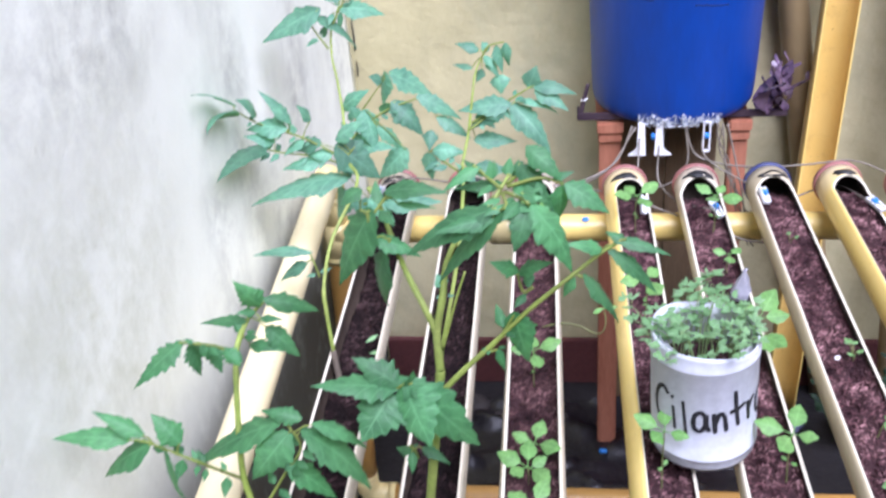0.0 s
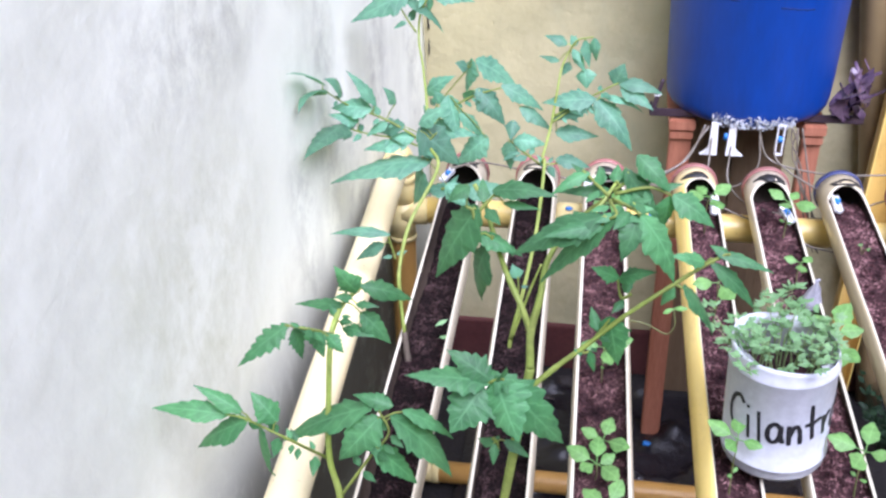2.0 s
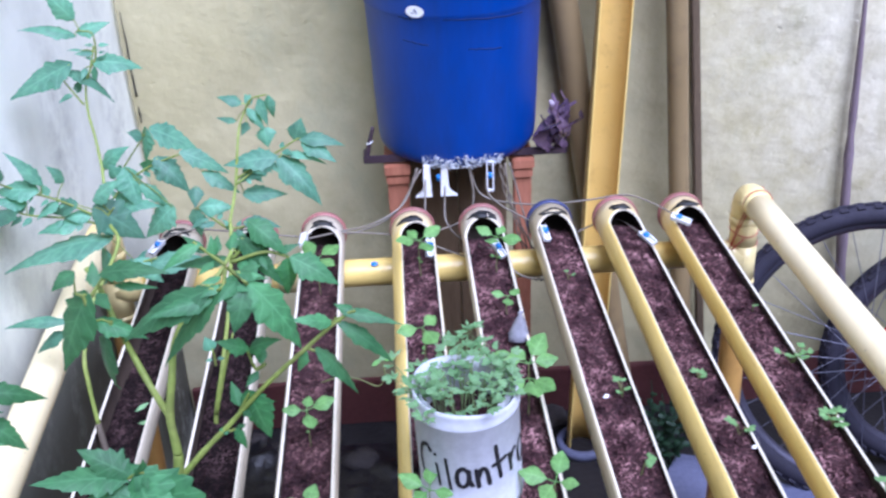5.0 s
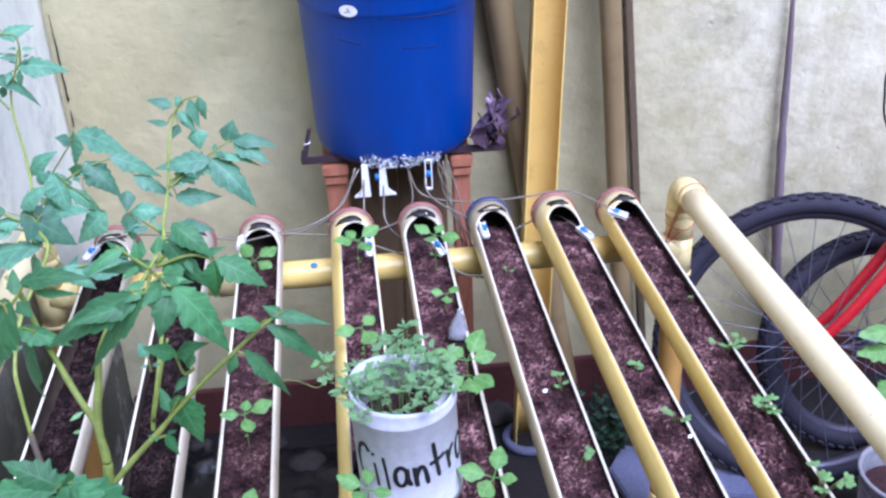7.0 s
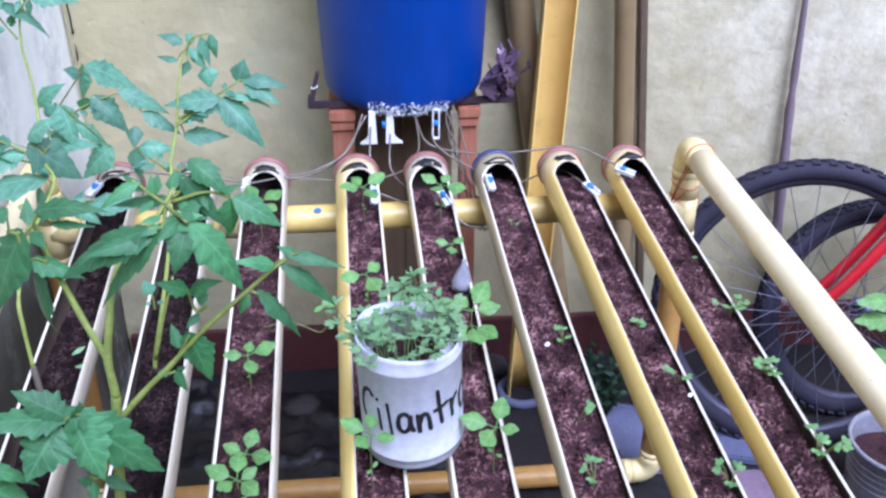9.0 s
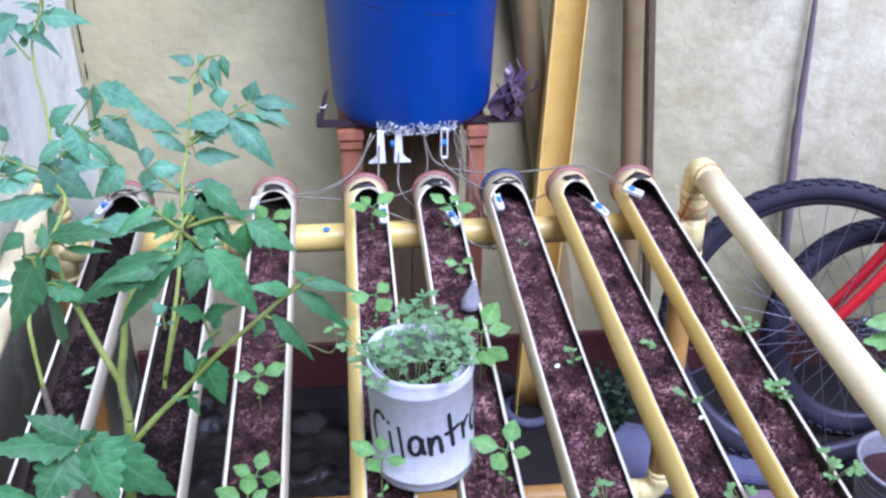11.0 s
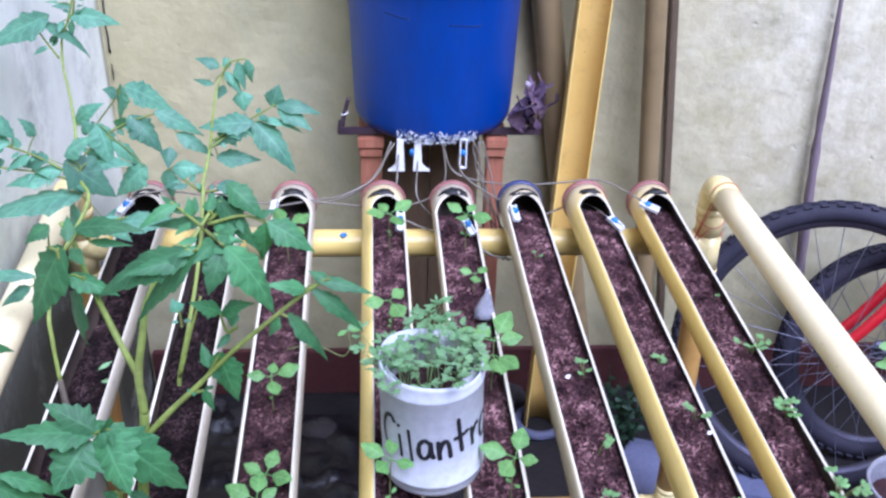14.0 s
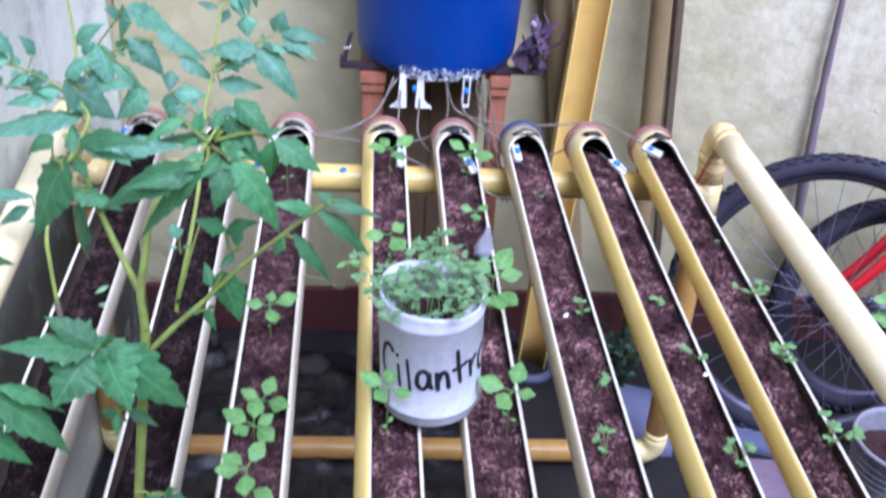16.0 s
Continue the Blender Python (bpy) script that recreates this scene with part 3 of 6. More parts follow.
            row.append(bm.verts.new((u * w, -s, z)))
        grid.append(row)
    for j in range(ny):
        for i in range(nx):
            bm.faces.new((grid[j][i], grid[j + 1][i], grid[j + 1][i + 1], grid[j][i + 1]))
    part("coir_bed", bm, bed or M_SOIL, t, "damp blackish coir with shade in its colour" if bed else "dark reddish-brown coir")
    verts, faces = [], []
    for _ in range(5600):
        s = 0.03 + (LENGTH - 0.05) * rnd.random()
        x = (2 * rnd.random() - 1) * ri * 0.93
        ln, w = rnd.uniform(0.003, 0.013), rnd.uniform(0.0005, 0.0014)
        a, tilt = rnd.uniform(0, math.pi), rnd.uniform(-0.45, 0.6)
        d = Vector((math.cos(a) * math.cos(tilt), math.sin(a) * math.cos(tilt), math.sin(tilt))) * ln * 0.5
        e = Vector((-math.sin(a), math.cos(a), rnd.uniform(-0.3, 0.3))) * w
        c = Vector((x, -s, level(x, s) + 0.001 + abs(d.z) * 0.5))
        if c.x ** 2 + c.z ** 2 > (ri - 0.004) ** 2:
            continue
        n0 = len(verts)
        h = Vector((0, 0, w * 1.3))
        verts += [c - d - e, c - d + e, c + d * 0.1 + h + e * 0.6, c + d, c + d * 0.1 - e]
        faces += [(n0, n0 + 1, n0 + 2), (n0, n0 + 2, n0 + 4), (n0 + 4, n0 + 2, n0 + 3), (n0 + 1, n0 + 3, n0 + 2), (n0, n0 + 4, n0 + 3, n0 + 1)]
    me = bpy.data.meshes.new("coir_litter")
    me.from_pydata(verts, [], faces)
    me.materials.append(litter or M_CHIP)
    chips = new("coir_litter", me)
    chips.parent = t
    tagged(chips, kind="stuff")
    return t


T = {}
# A and B take the most shade in their coir's colour, C about half
T["A"] = trough(-0.475, -0.436, M_DULLCREAM, M_CAPRED, 0, 62, -0.020, 1, "cream sawn-open pipe planter with damp coir darkened for shade beside the wall", M_DAMPSHADESOIL, M_DAMPSHADECHIP)
T["B"] = trough(-0.325, -0.290, M_DULLCREAM, M_CAPRED, 0, 62, -0.014, 2, "cream sawn-open pipe planter with damp coir darkened for shade and tomato plants", M_DAMPSHADESOIL, M_DAMPSHADECHIP)
T["C"] = trough(-0.186, -0.160, M_CREAM, M_CAPRED, 0, 62, -0.008, 3, "cream sawn-open pipe planter with coir and small seedlings", None, M_PARTSHADECHIP)
T["D"] = trough(-0.004, 0.006, M_TROUGHY, M_CAPRED, 21, 55, -0.005, 4, "yellow sawn-open pipe planter with brown coir and red cap")
T["E"] = trough(0.138, 0.145, M_CREAM, M_CAPRED, 0, 64, -0.004, 5, "cream sawn-open pipe planter with brown coir and red cap")
T["F"] = trough(0.279, 0.288, M_GREYCREAM, M_CAPBLUE, 4, 62, 0.001, 6, "weathered sawn-open pipe planter with coir and navy cap")
T["G"] = trough(0.416, 0.430, M_TROUGHY, M_CAPRED, 12, 56, 0.001, 7, "yellow sawn-open pipe planter full of brown coir")
T["H"] = trough(0.552, 0.564, M_TROUGHY, M_CAPRED, 6, 60, 0.000, 8, "yellow sawn-open pipe planter with coir beside the rail")


def on(name, y, dx=0.0, dz=0.0):
    """A point on the coir of a trough, at the given y."""
    m = Matrix.Translation(T[name].location) @ T[name].rotation_euler.to_matrix().to_4x4()
    return m @ Vector((dx, y, dz))


# ---- barrel on its stand ----
BX, BY, BZ = 0.106, 0.252, 0.785
barrel = thing("water_barrel", "blue plastic water barrel standing on a wooden stand", "barrel", m=pose(BX, BY, BZ))
bm = bmesh.new()
H = 0.64
prof = [(0.02, 0.004), (0.13, 0.0), (0.152, 0.003), (0.164, 0.011), (0.1700, 0.022), (0.1725, 0.036), (0.1748, 0.085), (0.1778, 0.182), (0.1819, 0.282), (0.1835, 0.321), (0.1845, 0.324), (0.1858, 0.328), (0.1860, 0.333), (0.1860, 0.337), (0.1868, 0.356), (0.190, 0.42), (0.193, 0.54), (0.193, H - 0.02), (0.196, H - 0.015), (0.197, H - 0.004), (0.194, H), (0.188, H - 0.003), (0.187, H - 0.05), (0.165, 0.03), (0.02, 0.014)]
rings = lathe(bm, prof, 72)
bm.faces.new(rings[0][::-1])
bm.faces.new(rings[-1])
bmesh.ops.recalc_face_normals(bm, faces=bm.faces)
body = part("body", bm, M_BLUE, barrel)
for a0, z0, ln, r0 in ((-2.05, 0.274, 0.055, 0.1803), (-1.27, 0.258, 0.07, 0.1796), (-1.25, 0.319, 0.17, 0.1826), (-2.22, 0.324, 0.05, 0.1830)):
    bm = bmesh.new()
    tube(bm, [(r0 * math.cos(a0 + ln / 0.18 * (k / 12 - 0.5)), r0 * math.sin(a0 + ln / 0.18 * (k / 12 - 0.5)), z0 + 0.003 * math.cos(k / 12 * math.pi) + 0.0008 * math.sin(k * 1.9)) for k in range(13)], 0.0019, 8)
    part("scuff", bm, M_BLUEDIRT, barrel, "dark scuffed groove")
bm = bmesh.new()
box(bm, (0.215, -0.02, 0.367), (0.068, 0.05, 0.022), bevel=0.006)
part("handle", bm, M_BLUE, barrel)
bm = bmesh.new()
a0, r0 = -2.02, 0.1872
disc = []
for rr in (1.0, 0.0):
    for k in range(24 if rr else 1):
        a = 2 * math.pi * k / 24
        aa, zz = a0 + 0.019 * rr * math.cos(a) / r0, 0.338 + 0.0115 * rr * math.sin(a)
        disc.append(bm.verts.new(((r0 + 0.0022) * math.cos(aa), (r0 + 0.0022) * math.sin(aa), zz)))
for k in range(24):
    bm.faces.new((disc[k], disc[(k + 1) % 24], disc[24]))
st = part("sticker", bm, M_STICKER, barrel, "oval white sticker with a small mark")
bm = bmesh.new()
for da, dz, w, hgt in ((0.0, 0.002, 0.0014, 0.004), (0.02, -0.001, 0.0012, 0.003), (-0.025, -0.003, 0.003, 0.0008)):
    vs = [bm.verts.new(((r0 + 0.0028) * math.cos(a0 + da + u * w / r0), (r0 + 0.0028) * math.sin(a0 + da + u * w / r0), 0.338 + dz + v * hgt)) for u, v in ((-1, -1), (1, -1), (1, 1), (-1, 1))]
    bm.faces.new(vs)
part("mark", bm, M_SLATE, st)

# crinkled sealant along the barrel's lower front edge
rnd = random.Random(11)
bm = bmesh.new()
for k in range(420):
    a = radians(rnd.uniform(-118, -60))
    rr = 0.168 + rnd.uniform(-0.001, 0.007)
    c = Vector((BX + rr * math.cos(a), BY + rr * math.sin(a), BZ + 0.010 + rnd.uniform(-0.004, 0.022) * (0.6 + 0.5 * abs(math.sin(a * 9)))))
    q = [Vector((rnd.gauss(0, 1), rnd.gauss(0, 1), rnd.gauss(0, 1))).normalized() * rnd.uniform(0.002, 0.0055) for _ in range(4)]
    vs = [bm.verts.new(c + v) for v in q]
    for tri in ((0, 1, 2), (0, 2, 3), (0, 3, 1), (1, 3, 2)):
        bm.faces.new([vs[j] for j in tri])
tagged(finish(bm, "sealant", M_SEAL, smooth=False), "crinkled clear sealant round the barrel outlets", "sealant")

stand = thing("wooden_stand", "orange-brown wooden stand of two posts under the barrel", "stand")
STY0, STZ = 0.16, 0.7765
for lx, lw in ((-0.030, 0.046), (0.242, 0.038)):
    bm = bmesh.new()
    box(bm, (lx, STY0 + 0.017, (FLOOR + STZ - 0.048) / 2), (lw, 0.034, STZ - 0.048 - FLOOR), bevel=0.003)
    part("leg", bm, M_WOOD, stand, smooth=False)
    bm = bmesh.new()
    box(bm, (lx, (STY0 + WALL_Y) / 2 - 0.008, STZ - 0.037), (lw + 0.004, WALL_Y - STY0 + 0.002, 0.022), bevel=0.003)
    part("bearer", bm, M_WOOD, stand, "wooden bearer between leg and wall", smooth=False)
    bm = bmesh.new()
    box(bm, (lx, (STY0 + WALL_Y) / 2 - 0.012, STZ - 0.0128), (lw + 0.010, WALL_Y - STY0 + 0.004, 0.025), bevel=0.003)
    part("block", bm, M_WOOD, stand, smooth=False)
for x0, x1, y in ((-0.006, 0.1085, 0.372), (0.110, 0.226, 0.369)):
    bm = bmesh.new()
    box(bm, ((x0 + x1) / 2, y, (FLOOR + STZ - 0.05) / 2), (x1 - x0, 0.016, STZ - 0.052 - FLOOR), bevel=0.002)
    part("back_board", bm, M_BOARD, stand, "dark brown board behind the posts", smooth=False)
tray = thing("metal_tray", "dark purplish metal tray under the barrel", "tray")
bm = bmesh.new()
box(bm, (0.112, 0.275, STZ + 0.004), (0.27, 0.20, 0.008), bevel=0.002)
part("plate", bm, M_TRAY, tray, smooth=False)
for c, s in (((0.118, 0.158, STZ + 0.012), (0.438, 0.010, 0.016)), ((0.118, 0.405, STZ + 0.012), (0.30, 0.006, 0.016)), ((-0.098, 0.178, STZ + 0.012), (0.006, 0.05, 0.016)), ((0.334, 0.178, STZ + 0.012), (0.006, 0.05, 0.016))):
    bm = bmesh.new()
    box(bm, c, s, bevel=0.002)
    part("rim", bm, M_TRAY, tray, smooth=False)
for x, y, hgt, lean in ((-0.094, 0.168, 0.072, 0.017), (0.326, 0.19, 0.05, 0.008)):
    bm = bmesh.new()
    tube(bm, curve_points([(x, y, STZ + 0.008), (x + lean * 0.45, y + 0.004, STZ + 0.008 + hgt * 0.5), (x + lean, y + 0.006, STZ + 0.008 + hgt)], 5), 0.0056, 8, True, 0.0042)
    bracket = part("bracket", bm, M_TRAY, tray)
    if lean > 0.01:
        bm = bmesh.new()
        tube(bm, [(x + lean * 0.5 + 0.0066 * math.cos(q), y + 0.004 + 0.0066 * math.sin(q), STZ + 0.046 + 0.002 * math.cos(q)) for q in [2 * math.pi * j / 12 for j in range(13)]], 0.0013, 6, False)
        part("wire_tie", bm, M_CLAMP, bracket, "white wire tie")

# crumpled dry purple leaves tucked beside the barrel
bm = bmesh.new()
rnd = random.Random(5)
for k in range(15):
    base = Vector((0.304 + rnd.uniform(-0.018, 0.016), 0.18 + rnd.uniform(-0.03, 0.03), STZ + 0.012))
    d = Vector((rnd.uniform(-0.15, 0.42), rnd.uniform(-0.6, 0.3), rnd.uniform(0.5, 1.8))).normalized()
    side = d.cross(Vector((rnd.uniform(-1, 1), rnd.uniform(-1, 1), 0.2))).normalized()
    ln = rnd.uniform(0.05, 0.165)
    prev = None
    for j in range(6):
        u = j / 5
        p = base + d * ln * u + Vector((0.02 * math.sin(u * 5 + k), 0.012 * math.cos(u * 6 + k), -0.02 * u * u))
        w = 0.016 * math.sin(math.pi * (0.12 + 0.80 * u)) * rnd.uniform(0.5, 1.4)
        cur = (bm.verts.new(p - side * w), bm.verts.new(p + Vector((0, 0, 0.006))), bm.verts.new(p + side * w))
        if prev:
            bm.faces.new((prev[0], prev[1], cur[1], cur[0]))
            bm.faces.new((prev[1], prev[2], cur[2], cur[1]))
        prev = cur
tagged(finish(bm, "dry_leaves", M_CRUMPLE), "crumpled dry purple leaves on the metal tray", "leaves")

# ---- pipes and stick leaning on the wall ----


def leaning(name, foot, top, r, mat, label):
    ob = thing(name, label, "pipe")
    pipe("tube", foot, top, r, mat, ob)
    return ob


split_pipe = thing("leaning_pipe", "mustard yellow plastic pipe, sawn open lengthwise, leaning against the wall", "pipe")
bm = bmesh.new()
foot, top, r0 = Vector((0.414, 0.270, FLOOR + 0.002)), Vector((0.512, 0.400, 2.0)), 0.042
m = Matrix.Translation(foot) @ (top - foot).to_track_quat("Z", "X").to_matrix().to_4x4()
ax = [m.to_3x3() @ Vector(v) for v in ((1, 0, 0), (0, 1, 0))]
right = math.atan2(ax[1].x, ax[0].x) + 0.05
n = (top - foot).length
rings = []
for k in range(25):
    z = n * k / 24
    ring = []
    for rr in (r0, r0 - 0.0032):
        ring.append([bm.verts.new(m @ Vector((rr * math.cos(a), rr * math.sin(a), z))) for a in [right + radians(205) * q / 30 for q in range(31)]])
    rings.append(ring)
for (o1, n1), (o2, n2) in zip(rings, rings[1:]):
    for q in range(30):
        bm.faces.new((o1[q], o1[q + 1], o2[q + 1], o2[q]))
        bm.faces.new((n1[q + 1], n1[q], n2[q], n2[q + 1]))
    for q in (0, 30):
        bm.faces.new((o1[q], o2[q], n2[q], n1[q])).material_index = 1
for o, w in (rings[0], rings[-1]):
    for q in range(30):
        bm.faces.new((o[q], o[q + 1], w[q + 1], w[q]))
bmesh.ops.recalc_face_normals(bm, faces=bm.faces)
tube_ob = part("tube", bm, [M_MUSTARD, M_YELLOW], split_pipe)
tube_ob.data.polygons.foreach_set("use_smooth", [p.material_index != 1 for p in tube_ob.data.polygons])
leaning("leaning_pipe", (0.556, 0.396, FLOOR + 0.002), (0.203, 0.408, 2.0), 0.034, M_BROWNPIPE, "dusty brown plastic pipe leaning against the wall")
leaning("leaning_pipe", (0.697, 0.32, FLOOR + 0.002), (0.543, 0.415, 2.0), 0.025, M_BROWNPIPE, "dusty tan plastic pipe leaning against the wall")
bm = bmesh.new()
m = look((0.770, 0.395, FLOOR), (0.576, 0.432, 2.0))
box(bm, (0, 0, -1.05), (0.056, 0.02, 2.1), m=m, bevel=0.004)
tagged(finish(bm, "leaning_plank", M_PLANK, smooth=False), "dark brown wooden plank leaning against the wall", "plank")
bm = bmesh.new()
tube(bm, curve_points([(1.15, 0.40, FLOOR), (1.115, 0.415, 0.26), (1.088, 0.425, 0.62), (1.075, 0.43, 0.90), (1.055, 0.435, 1.25)]), 0.0185, 10, r_end=0.0035, bumps=0.3)
tagged(finish(bm, "stick", M_STICK), "grey weathered wooden stick against the wall", "stick")

# ---- bicycles ----


def wheel(contact, turn, lean, parent, r=0.335):
    """A bicycle wheel standing upright: tyre with knobs, rim, hub and spokes."""
    m = Matrix.Translation(contact) @ Matrix.Rotation(radians(turn), 4, "Z") @ Matrix.Rotation(radians(-lean), 4, "X") @ Matrix.Translation((0, 0, r)) @ Matrix.Rotation(radians(90), 4, "X")
    bm = bmesh.new()
    rt = 0.024
    n, s = 96, 18
    rings = []
    for i in range(n):
        a = 2 * math.pi * i / n
        ring = []
        for k in range(s):
            b = 2 * math.pi * k / s
            rr = r - rt + rt * math.cos(b)
            ring.append(bm.verts.new(m @ Vector((rr * math.cos(a), rr * math.sin(a), rt * math.sin(b)))))
        rings.append(ring)
    for i in range(n):
        for k in range(s):
            bm.faces.new((rings[i][k], rings[(i + 1) % n][k], rings[(i + 1) % n][(k + 1) % s], rings[i][(k + 1) % s]))
    for i in range(60):
        for row, b in enumerate((-0.72, -0.24, 0.24, 0.72)):
            a = 2 * math.pi * (i + 0.5 * (row % 2)) / 60
            c = Matrix.Rotation(a, 4, "Z") @ Matrix.Translation((r - rt, 0, 0)) @ Matrix.Rotation(-b, 4, "Y") @ Matrix.Translation((rt + 0.0012, 0, 0))
            box(bm, (0, 0, 0), (0.0075, 0.017, 0.008), m=m @ c)
    w = new("wheel")
    w.parent = parent
    tyre = part("tyre", bm, M_TYRE, w, "black knobbly tyre", smooth=False)
    tyre.data.polygons.foreach_set("use_smooth", [k < n * s for k in range(len(tyre.data.polygons))])
    bm = bmesh.new()
    ri = r - 2 * rt + 0.004
    rings = lathe(bm, [(ri, -0.012), (ri + 0.006, -0.013), (ri + 0.006, 0.013), (ri, 0.012), (ri - 0.014, 0.008), (ri - 0.014, -0.008), (ri, -0.012)], 64, m=m)
    part("rim", bm, M_RIMMETAL, w, "dull metal rim")
    bm = bmesh.new()
    tube(bm, [m @ Vector((0, 0, -0.045)), m @ Vector((0, 0, 0.045))], 0.014, 14)
    for z in (-0.03, 0.03):
        tube(bm, [m @ Vector((0, 0, z - 0.002)), m @ Vector((0, 0, z + 0.002))], 0.024, 16)
    part("hub", bm, M_RIMMETAL, w)
    for k in range(28):
        a = 2 * math.pi * k / 28
        z = 0.03 if k % 2 else -0.03
        b = a + (0.5 if (k // 2) % 2 else -0.5)
        bm = bmesh.new()
        tube(bm, [m @ Vector((0.022 * math.cos(b * 1.0 + 1.2 * (1 if b > a else -1)), 0.022 * math.sin(b * 1.0 + 1.2 * (1 if b > a else -1)), z)), m @ Vector(((ri - 0.012) * math.cos(a), (ri - 0.012) * math.sin(a), 0))], 0.0011, 5, False)
        part("spoke", bm, M_SPOKE, w)
    return m


bike = thing("bicycle", "red bicycle with knobbly black tyres beside the rack", "bicycle")
wm = wheel((1.057, 0.009, FLOOR), -10, 16, bike, 0.37)
for side in (-0.040, 0.040):
    bm = bmesh.new()
    tube(bm, curve_points([wm @ Vector(p) for p in ((0, 0, side), (0.09, 0.10, side), (0.20, 0.25, side), (0.27, 0.355, side * 0.8), (0.29, 0.40, side * 0.3))]), 0.013, 14, r_end=0.018)
    part("fork_blade", bm, M_RED, bike, "glossy red fork blade")
bm = bmesh.new()
bmesh.ops.create_uvsphere(bm, u_segments=14, v_segments=8, radius=1, matrix=wm @ Matrix.Translation((0.205, 0.262, 0.0572)) @ Matrix.Rotation(radians(53), 4, "Z") @ Matrix.Diagonal((0.030, 0.007, 0.0022, 1)))
part("decal", bm, M_STICKER, bike, "white decal on the fork")
bm = bmesh.new()
tube(bm, [wm @ Vector((0.28, 0.39, 0)), wm @ Vector((0.36, 0.56, 0))], 0.02, 16)
part("head_tube", bm, M_RED, bike)
for side in (-0.03, 0.03):
    bm = bmesh.new()
    box(bm, (0.235, 0.335, side), (0.02, 0.05, 0.014), m=wm, bevel=0.003)
    box(bm, (0.26, 0.36, side * 1.6), (0.045, 0.012, 0.012), m=wm, bevel=0.003)
    part("brake_arm", bm, M_SPOKE, bike, "dull metal brake arm", smooth=False)
bm = bmesh.new()
tube(bm, curve_points([(1.26, 0.20, 0.93), (1.206, 0.20, 0.888), (1.208, 0.20, 0.822), (1.217, 0.20, 0.774), (1.238, 0.19, 0.724), (1.27, 0.17, 0.66), (1.275, 0.15, 0.60)]), 0.0028, 8)
part("brake_cable", bm, M_BLACK, bike, "black brake cable loop")
bike2 = thing("bicycle", "small bicycle with worn tyres leaning on the wall", "bicycle")
wheel((1.285, 0.125, FLOOR), 2, 14, bike2, 0.292)

# ---- cilantro pot ----
PX, PY, PZ, PR, PH = 0.060, -0.815, 0.7175, 0.0665, 0.177
pot = thing("cilantro_pot", "white plastic tub with handwriting standing on two troughs", "pot", m=pose(PX, PY, PZ, 0, -2, 0))
bm = bmesh.new()
prof = [(0.004, 0.001), (PR - 0.012, 0.0), (PR - 0.004, 0.003), (PR - 0.0005, 0.010), (PR - 0.001, 0.018), (PR + 0.0015, 0.020), (PR + 0.0015, 0.024), (PR - 0.0005, 0.026),
        (PR, 0.07), (PR, 0.152), (PR + 0.0016, 0.1545), (PR + 0.0016, 0.158), (PR, 0.1605), (PR - 0.0005, PH - 0.006), (PR - 0.0012, PH), (PR - 0.0032, PH), (PR - 0.003, 0.09), (PR - 0.004, 0.006)]


def uneven(a, i):
    return -0.006 * math.cos(a + 0.3) + 0.002 * math.sin(a * 3) if i in (13, 14, 15) else 0.0


rings = lathe(bm, prof, 64, uneven)
bm.faces.new(rings[0][::-1])
bm.faces.new(rings[-1])
bmesh.ops.recalc_face_normals(bm, faces=bm.faces)
tub = part("tub", bm, M_WHITEPL, pot, "white plastic tub with moulded rings")

# the word on the tub, in black marker
def stroke(bm, pts, wide=0.0060):
    """A marker stroke on the tub: (degrees round it from the front, height) points, drawn as a ribbon."""
    line = curve_points([(PR * radians(a), z, 0) for a, z in pts], 6)
    prev = None
    for k, p in enumerate(line):
        d = (line[min(k + 1, len(line) - 1)] - line[max(k - 1, 0)]).normalized()
        w = 0.5 * wide * (1 + 0.18 * noise.noise(p * 150)) * (0.72 if k in (0, len(line) - 1) else 1)
        side = Vector((-d.y, d.x, 0)) * w
        cur = []
        for q in (p - side, p, p + side):
            a = radians(-90) + q.x / PR
            cur.append(bm.verts.new(((PR + 0.0007) * math.cos(a), (PR + 0.0007) * math.sin(a), q.y)))
        if prev:
            bm.faces.new((prev[0], cur[0], cur[1], prev[1]))
            bm.faces.new((prev[1], cur[1], cur[2], prev[2]))
        prev = cur


LETTERS = (
    ("C", [[(-46, 0.114), (-52, 0.122), (-60, 0.117), (-65, 0.101), (-64, 0.083), (-57, 0.071), (-49, 0.073)]]),
    ("i", [[(-40, 0.100), (-37, 0.065)], [(-41, 0.115), (-40.5, 0.111)]]),
    ("l", [[(-28.5, 0.112), (-24.5, 0.063)]]),
    ("a", [[(-5, 0.094), (-10, 0.099), (-16, 0.092), (-16.5, 0.077), (-11, 0.070), (-5, 0.078), (-4, 0.097), (-3, 0.080), (-0.5, 0.070)]]),
    ("n", [[(4, 0.098), (5, 0.082), (6, 0.067)], [(5.5, 0.080), (9, 0.094), (13, 0.096), (16, 0.088), (18, 0.068)]]),
    ("t", [[(27, 0.127), (29, 0.100), (32, 0.072)], [(21, 0.096), (30, 0.098), (41, 0.103)]]),
    ("r", [[(44, 0.104), (46, 0.090), (47.5, 0.073)], [(46, 0.088), (51, 0.101), (57, 0.105)]]),
    ("o", [[(68, 0.108), (62, 0.096), (63, 0.079), (70, 0.072), (78, 0.082), (78, 0.100), (69, 0.109)]]),
)
for letter, strokes in LETTERS:
    bm = bmesh.new()
    for pts in strokes:
        stroke(bm, pts)
    part("letter", bm, M_INK, tub, "black handwritten letter " + letter, smooth=False)

bm = bmesh.new()
rings = []
